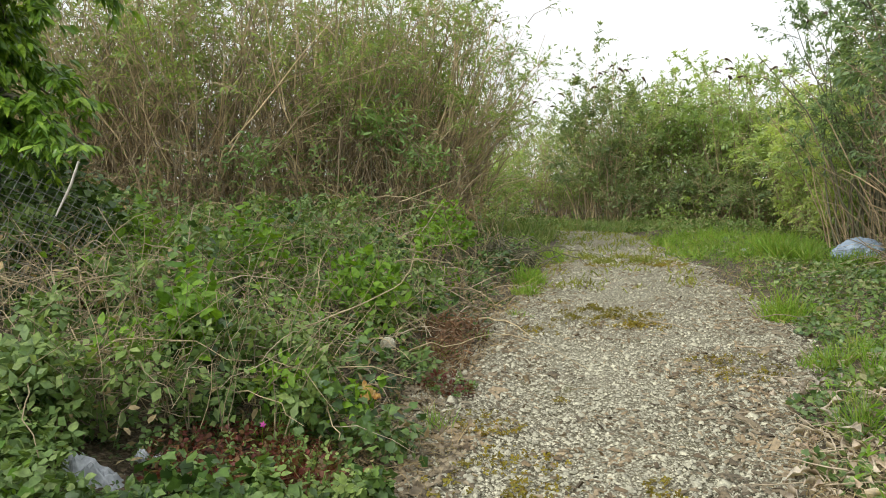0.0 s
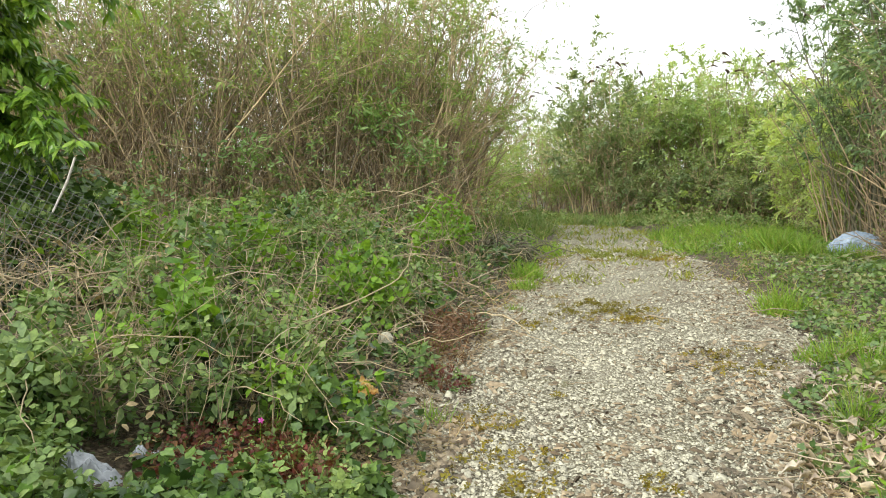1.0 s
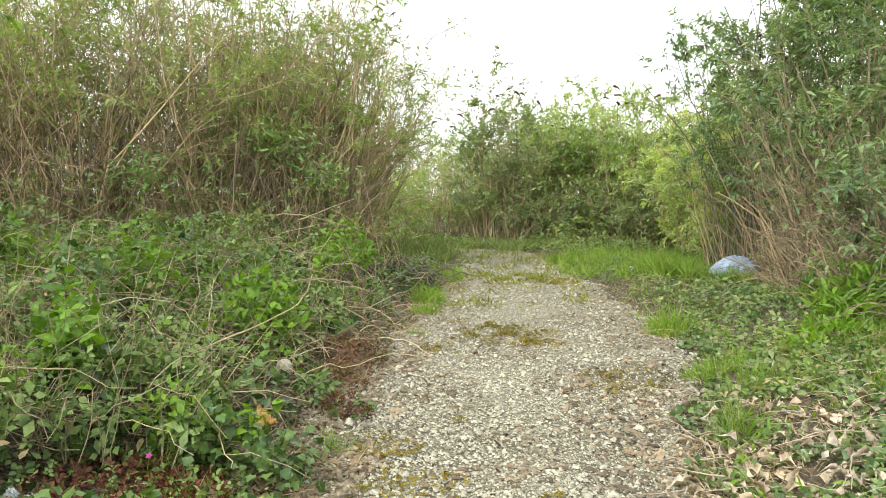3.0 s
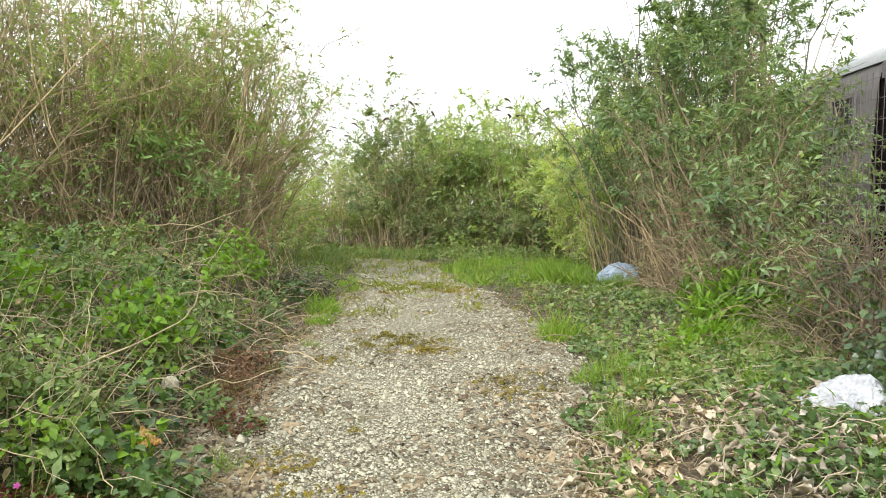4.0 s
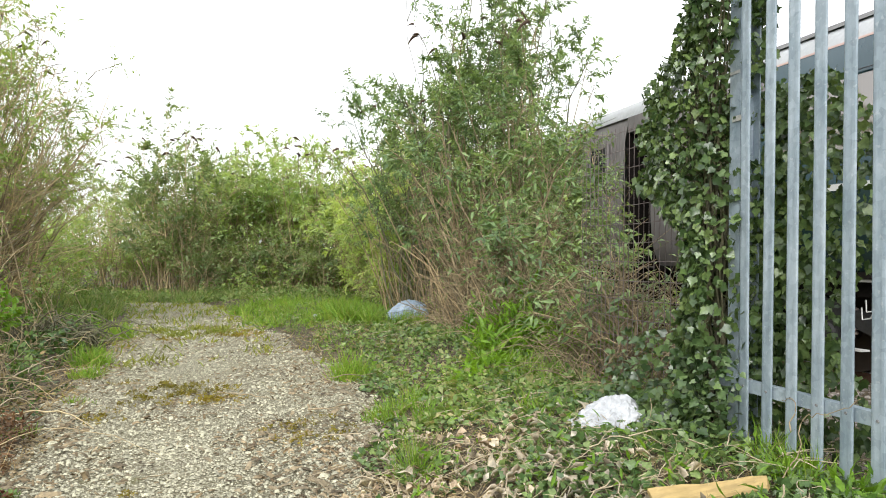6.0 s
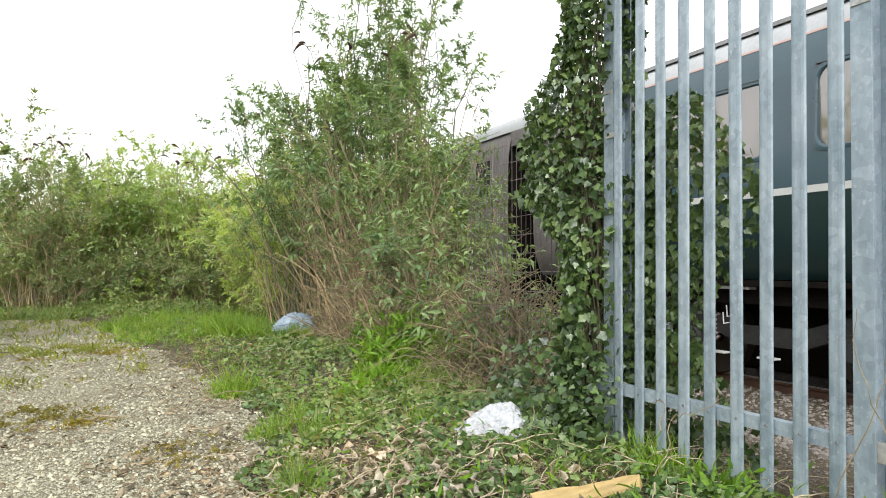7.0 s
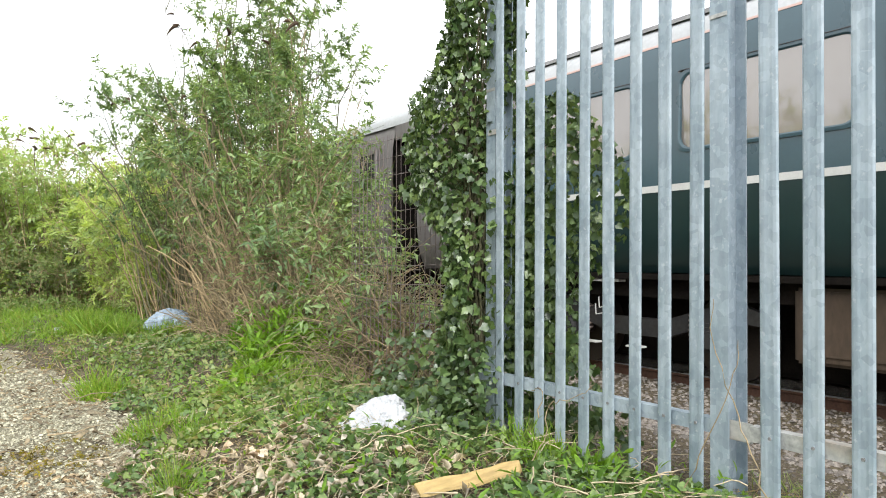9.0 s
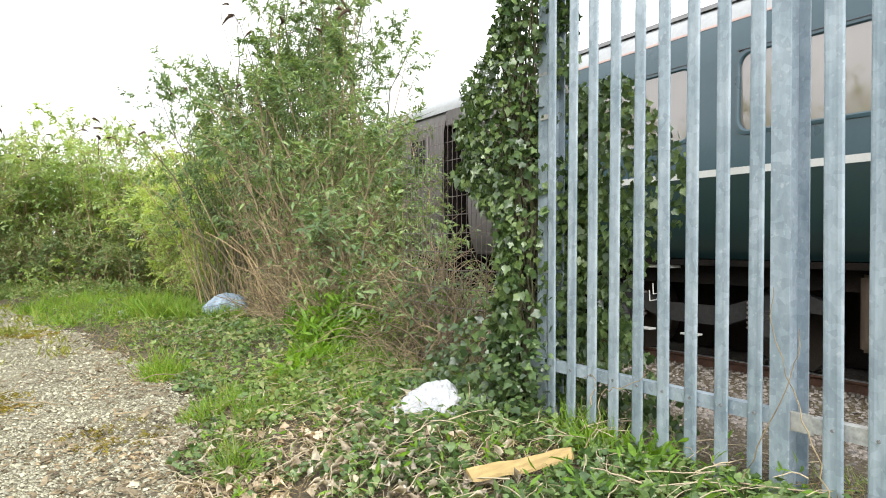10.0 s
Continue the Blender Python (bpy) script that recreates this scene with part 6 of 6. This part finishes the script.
crumple("white_plastic_bag", "crumpled white plastic bag lying on ivy", "plastic bag", (2.37, 3.47, 0.31), (0.235, 0.17, 0.125), M_WBAG, 1.3, 1.15, 0.3, 0.42)
crumple("blue_grey_sack", "full blue grey plastic sack beside the shrub", "sack", (3.05, 11.4, 0.23), (0.34, 0.28, 0.24), M_BBAG, 4.2, 0.45, 0.15)
crumple("paper_scrap", "small white paper scrap in the grass", "litter", (1.62, 12.45), (0.06, 0.05, 0.07), M_WBAG, 2.2)
crumple("paper_scrap", "small white paper scrap in the grass", "litter", (-1.12, 8.4), (0.035, 0.03, 0.04), M_WBAG, 3.2)
crumple("paper_scrap", "flat white paper scrap on ivy", "litter", (2.62, 3.28, 0.37), (0.05, 0.035, 0.02), M_WBAG, 5.2)


def draped(name, label, category, at, wide, deep, tall, turn, m, seed):
    """A thin torn film lying in folds, lifted to a peak, a fraction of a millimetre thick."""
    nx, ny = 26, 20
    g = []
    for j in range(ny):
        for k in range(nx):
            u, v = 2 * k / (nx - 1) - 1, 2 * j / (ny - 1) - 1
            p = Vector((u * 1.7 + seed, v * 1.7, seed))
            peak = max(0.0, 1 - 1.15 * math.hypot(u + 0.25, v - 0.35)) ** 0.8
            ridge = 0.35 * abs(noise.noise(p * 1.6)) + 0.2 * abs(noise.noise(p * 3.7)) + 0.06 * noise.noise(p * 9)
            edge = 0.12 * noise.noise(p * 2.3 + Vector((5, 0, 0)))
            x, y, z = wide * (u * (1 + edge) - 0.25 * peak), deep * (v * (1 + edge)), tall * (0.85 * peak + ridge)
            g.append((x, y, z))
    bm = bmesh.new()
    vs = [bm.verts.new(p) for p in g]
    for j in range(ny - 1):
        for k in range(nx - 1):
            if math.hypot(2 * k / (nx - 2) - 1, 2 * j / (ny - 2) - 1) < 1.15 + 0.2 * noise.noise(Vector((k * 0.3, j * 0.3, seed))):
                bm.faces.new((vs[j * nx + k], vs[j * nx + k + 1], vs[(j + 1) * nx + k + 1], vs[(j + 1) * nx + k]))
    bmesh.ops.delete(bm, geom=[v for v in bm.verts if not v.link_faces], context="VERTS")
    bmesh.ops.solidify(bm, geom=bm.faces[:], thickness=0.0006)
    ob = new(name, bm_mesh(name, bm, m))
    ob.matrix_world = pose(at[0], at[1], at[2], 0, 0, turn)
    return tagged(ob, label, category)


draped("clear_plastic_sheet", "crumpled clear plastic film among brambles", "plastic sheet", (-1.62, 1.84, 0.07), 0.14, 0.1, 0.17, 42, M_CLEAR, 3.3)
draped("clear_plastic_sheet", "small torn piece of clear plastic film", "plastic sheet", (-1.55, 2.02, 0.14), 0.05, 0.035, 0.06, 100, M_CLEAR, 6.1)
draped("orange_packet", "crumpled orange and yellow snack packet", "packet", (-1.07, 3.05, 0.13), 0.055, 0.04, 0.09, 20, M_PACK, 8.4)
crumple("pale_stone", "pale broken stone at the verge", "stone", (-1.35, 4.0, 0.17), (0.05, 0.04, 0.05), M_STONE, 9.3, 0.5)


def plank():
    x0, x1, y0, z = 1.87, 2.38, 2.27, 0.3
    bm = bmesh.new()
    n = 14
    rows = []
    for j in range(n + 1):
        t = j / n
        x = x0 + (x1 - x0) * t
        zz = z + 0.03 * t + 0.004 * math.sin(t * 9)
        w0 = 0.03 + 0.006 * math.sin(t * 17) - (0.03 if j == n else 0.0) - (0.015 if j == 0 else 0)
        w1 = 0.035 + 0.005 * math.sin(t * 23 + 1)
        dy = -0.05 * t
        rows.append([bm.verts.new(p) for p in ((x, y0 + dy - w0, zz - 0.012), (x, y0 + dy - w0 + 0.004, zz), (x, y0 + dy + w1 - 0.004, zz + 0.03), (x, y0 + dy + w1, zz + 0.016))])
    for j in range(n):
        for k in range(4):
            bm.faces.new((rows[j][k], rows[j][(k + 1) % 4], rows[j + 1][(k + 1) % 4], rows[j + 1][k]))
    bm.faces.new(rows[0])
    bm.faces.new(rows[-1][::-1])
    ob = new("yellow_board", bm_mesh("yellow_board", bm, M_YELLOW))
    tagged(ob, "weathered yellow painted board with a broken end on ivy", "board")


plank()


def petal_flower(at):
    ob = thing("magenta_flower", "small magenta five petalled flower on the bank", "flower", at)
    c = np.array(at)
    P = np.array([[c - (0, 0, 0.1), c - (0.005, 0, 0.05), c]])
    part("stalk", arrays_mesh("stalk", *tubes(P, np.full((1, 3), 0.0012), 4), M_SPROUT), ob)
    n = 5
    a = np.arange(n) * 2 * np.pi / n
    u, v = unit(np.array([0.8, 0.6, 0.0])), unit(np.array([-0.25, 0.35, 0.9]))
    d = np.cos(a)[:, None] * u + np.sin(a)[:, None] * v
    part("petals", arrays_mesh("petals", *scatter(*OVATE, c[None].repeat(n, 0), frames_of(d, np.cross(u, v)[None].repeat(n, 0)), np.full(n, 0.014)), M_PINK), ob)


petal_flower((-1.2, 2.27, 0.24))

# moss and small plants on the track
moss = stuff("track_moss", "yellow green moss patches on the gravel", "moss")
xs, ys = tufts([(-0.2, 6.5, 0.4), (-0.05, 6.2, 0.4), (0.15, 6.0, 0.3), (-0.6, 5.5, 0.2), (-0.5, 3.2, 0.2), (-0.55, 5.9, 0.14), (0.3, 10.8, 0.3), (-0.35, 2.55, 0.18), (-0.15, 3.1, 0.07), (0.35, 2.7, 0.1), (-0.45, 4.6, 0.1), (0.9, 5.2, 0.14), (0.75, 4.4, 0.1), (-0.2, 3.7, 0.05), (-0.7, 7.0, 0.15), (-0.25, 6.75, 0.2), (0.1, 6.6, 0.16), (-0.5, 10.4, 0.3), (-0.1, 6.4, 0.5), (0.2, 11.0, 0.5), (-0.3, 2.6, 0.35), (0.8, 4.8, 0.35)], 70)
keep = wob(xs, ys, 7) + 0.7 * wob(xs, ys, 17, 1.0) + RNG.normal(size=len(xs)) * 0.4 > 0.24
xs, ys = xs[keep], ys[keep]
part("tufts", arrays_mesh("tufts", *leaves_at(TREFOIL, np.stack([xs, ys, np.full(len(xs), 0.02)], -1), 0.028 * RNG.uniform(0.5, 1.4, len(xs)), up=0.2), M_MOSS), moss)

x, y = polar(11000, 8, 24, -18, 10)
ok = (x > left_edge(y) - 0.1) & (x < right_edge(y) + 0.1) & (wob(x, y, 2.0, 1.0) + 0.6 * wob(x, y, 5, 0.3) + RNG.normal(size=len(x)) * 0.25 + 0.75 * sstep(9.5, 16, y) > 0.5)
grass("track_grass", "sparse low grass growing through the gravel", x[ok], y[ok], 0.085, 0.008, M_MOSSG, 0.9, 0.035)
x, y = polar(5000, 11, 24, -20, 10)
ok = (x > left_edge(y) - 0.3) & (x < right_edge(y) + 0.3) & (wob(x, y, 1.6, 2.6) + 0.5 * wob(x, y, 4, 1.3) + RNG.normal(size=len(x)) * 0.3 + 0.7 * sstep(13, 19, y) > 0.45)
grass("track_grass", "low green grass closing over the far track", x[ok], y[ok], 0.12, 0.007, M_VERGE, 0.9, 0.03)

x, y = disc(2600, -0.35, 11.4, 1.1, 0.75)
ok = (wob(x, y, 5.0, 0.4) + RNG.normal(size=len(x)) * 0.35 > 0.15)
grass("track_grass", "yellowing moss and low grass across the track", x[ok], y[ok], 0.05, 0.006, M_MOSSG, 1.1, 0.035)

# twigs on the track
for pts, r in (([(0.15, 6.3, 0.02), (0.42, 6.1, 0.025), (0.66, 5.85, 0.02)], 0.007), ([(0.68, 3.75, 0.03), (0.72, 3.62, 0.045), (0.76, 3.48, 0.03)], 0.008), ([(-0.2, 3.95, 0.015), (-0.1, 3.97, 0.02), (0.02, 3.99, 0.015)], 0.006),
               ([(0.95, 6.5, 0.05), (1.25, 6.4, 0.1), (1.6, 6.45, 0.12)], 0.008), ([(0.85, 5.4, 0.03), (1.05, 5.35, 0.05), (1.2, 5.4, 0.06)], 0.01)):
    crooked = eased(pts, 4) + RNG.normal(size=(9, 3)) * np.array([0.012, 0.012, 0.004])
    b = new("twig", arrays_mesh("twig", *tubes(crooked[None], 0.7 * r * np.linspace(1, 0.5, len(crooked))[None], 6), M_DEBRIS, True))
    tagged(b, "dry broken twig lying on gravel", "twig", "twigs on the track")

# ---- loose stones, last ----
CHIP = ([(-0.5, -0.4, -0.25), (0.5, -0.45, -0.25), (0.45, 0.4, -0.25), (-0.4, 0.45, -0.25), (-0.3, -0.3, 0.2), (0.35, -0.2, 0.28), (0.25, 0.3, 0.18), (-0.28, 0.2, 0.3)],
        [(4, 5, 6), (4, 6, 7), (0, 1, 5), (0, 5, 4), (1, 2, 6), (1, 6, 5), (2, 3, 7), (2, 7, 6), (3, 0, 4), (3, 4, 7)])


def stones_at(x, y, z, size):
    N = len(x)
    a = RNG.uniform(0, 2 * np.pi, N)
    d = np.stack([np.cos(a), np.sin(a), RNG.normal(size=N) * 0.15], -1)
    n = np.array([0, 0, 1.0]) + RNG.normal(size=(N, 3)) * 0.2
    s = size[:, None] * np.stack([RNG.uniform(0.5, 1.0, N), RNG.uniform(0.8, 1.4, N), RNG.uniform(0.4, 0.9, N)], -1)
    return scatter(*CHIP, np.stack([x, y, z], -1), frames_of(d, n), s)


x, y = polar(76000, 2.0, 14, -24, 30)
ok = (x > left_edge(y) - 0.1 + 0.12 * wob(x, y, 6)) & (x < right_edge(y) + 0.15 + 0.12 * wob(x, y, 5))
x, y = x[ok], y[ok]
r = np.hypot(x - EYE[0], y - EYE[1])
size = 0.0088 * np.exp(RNG.normal(size=len(x)) * 0.48) * (0.8 + 0.07 * r)
gravel = tagged(new("loose_gravel", arrays_mesh("loose_gravel", *stones_at(x, y, 0.006 + size * 0.1, size), M_STONE)), "loose pale grey stone chips on the track", "gravel", kind="stuff")
# bigger stones, each its own piece of the track
shared = [arrays_mesh("stone", *stones_at(np.zeros(1), np.zeros(1), np.zeros(1), np.array([1.0])), M_STONE) for _ in range(6)]
for k in range(220):
    yy = 2.3 + 6.5 * RNG.uniform() ** 1.5
    le, re = float(left_edge(yy)), float(right_edge(yy))
    s = new("stone", shared[k % 6])
    s.parent = path
    s.location = (RNG.uniform(le - 0.05, re + 0.15), yy, 0.012)
    s.scale = (RNG.uniform(0.018, 0.036),) * 3
    s.rotation_euler = (RNG.uniform(-0.2, 0.2), RNG.uniform(-0.2, 0.2), RNG.uniform(0, 6.28))
N = 11000
x, y = RNG.uniform(2.95, 7.3, N), RNG.uniform(-1.5, 6.5, N)
size = 0.035 * np.exp(RNG.normal(size=N) * 0.35) * np.where(x < 4.4, 0.38, 0.85)
tagged(new("ballast", arrays_mesh("ballast", *stones_at(x, y, height(x, y) + 0.008, size), M_BSTONE)), "grey brown track ballast stones", "ballast", kind="stuff")
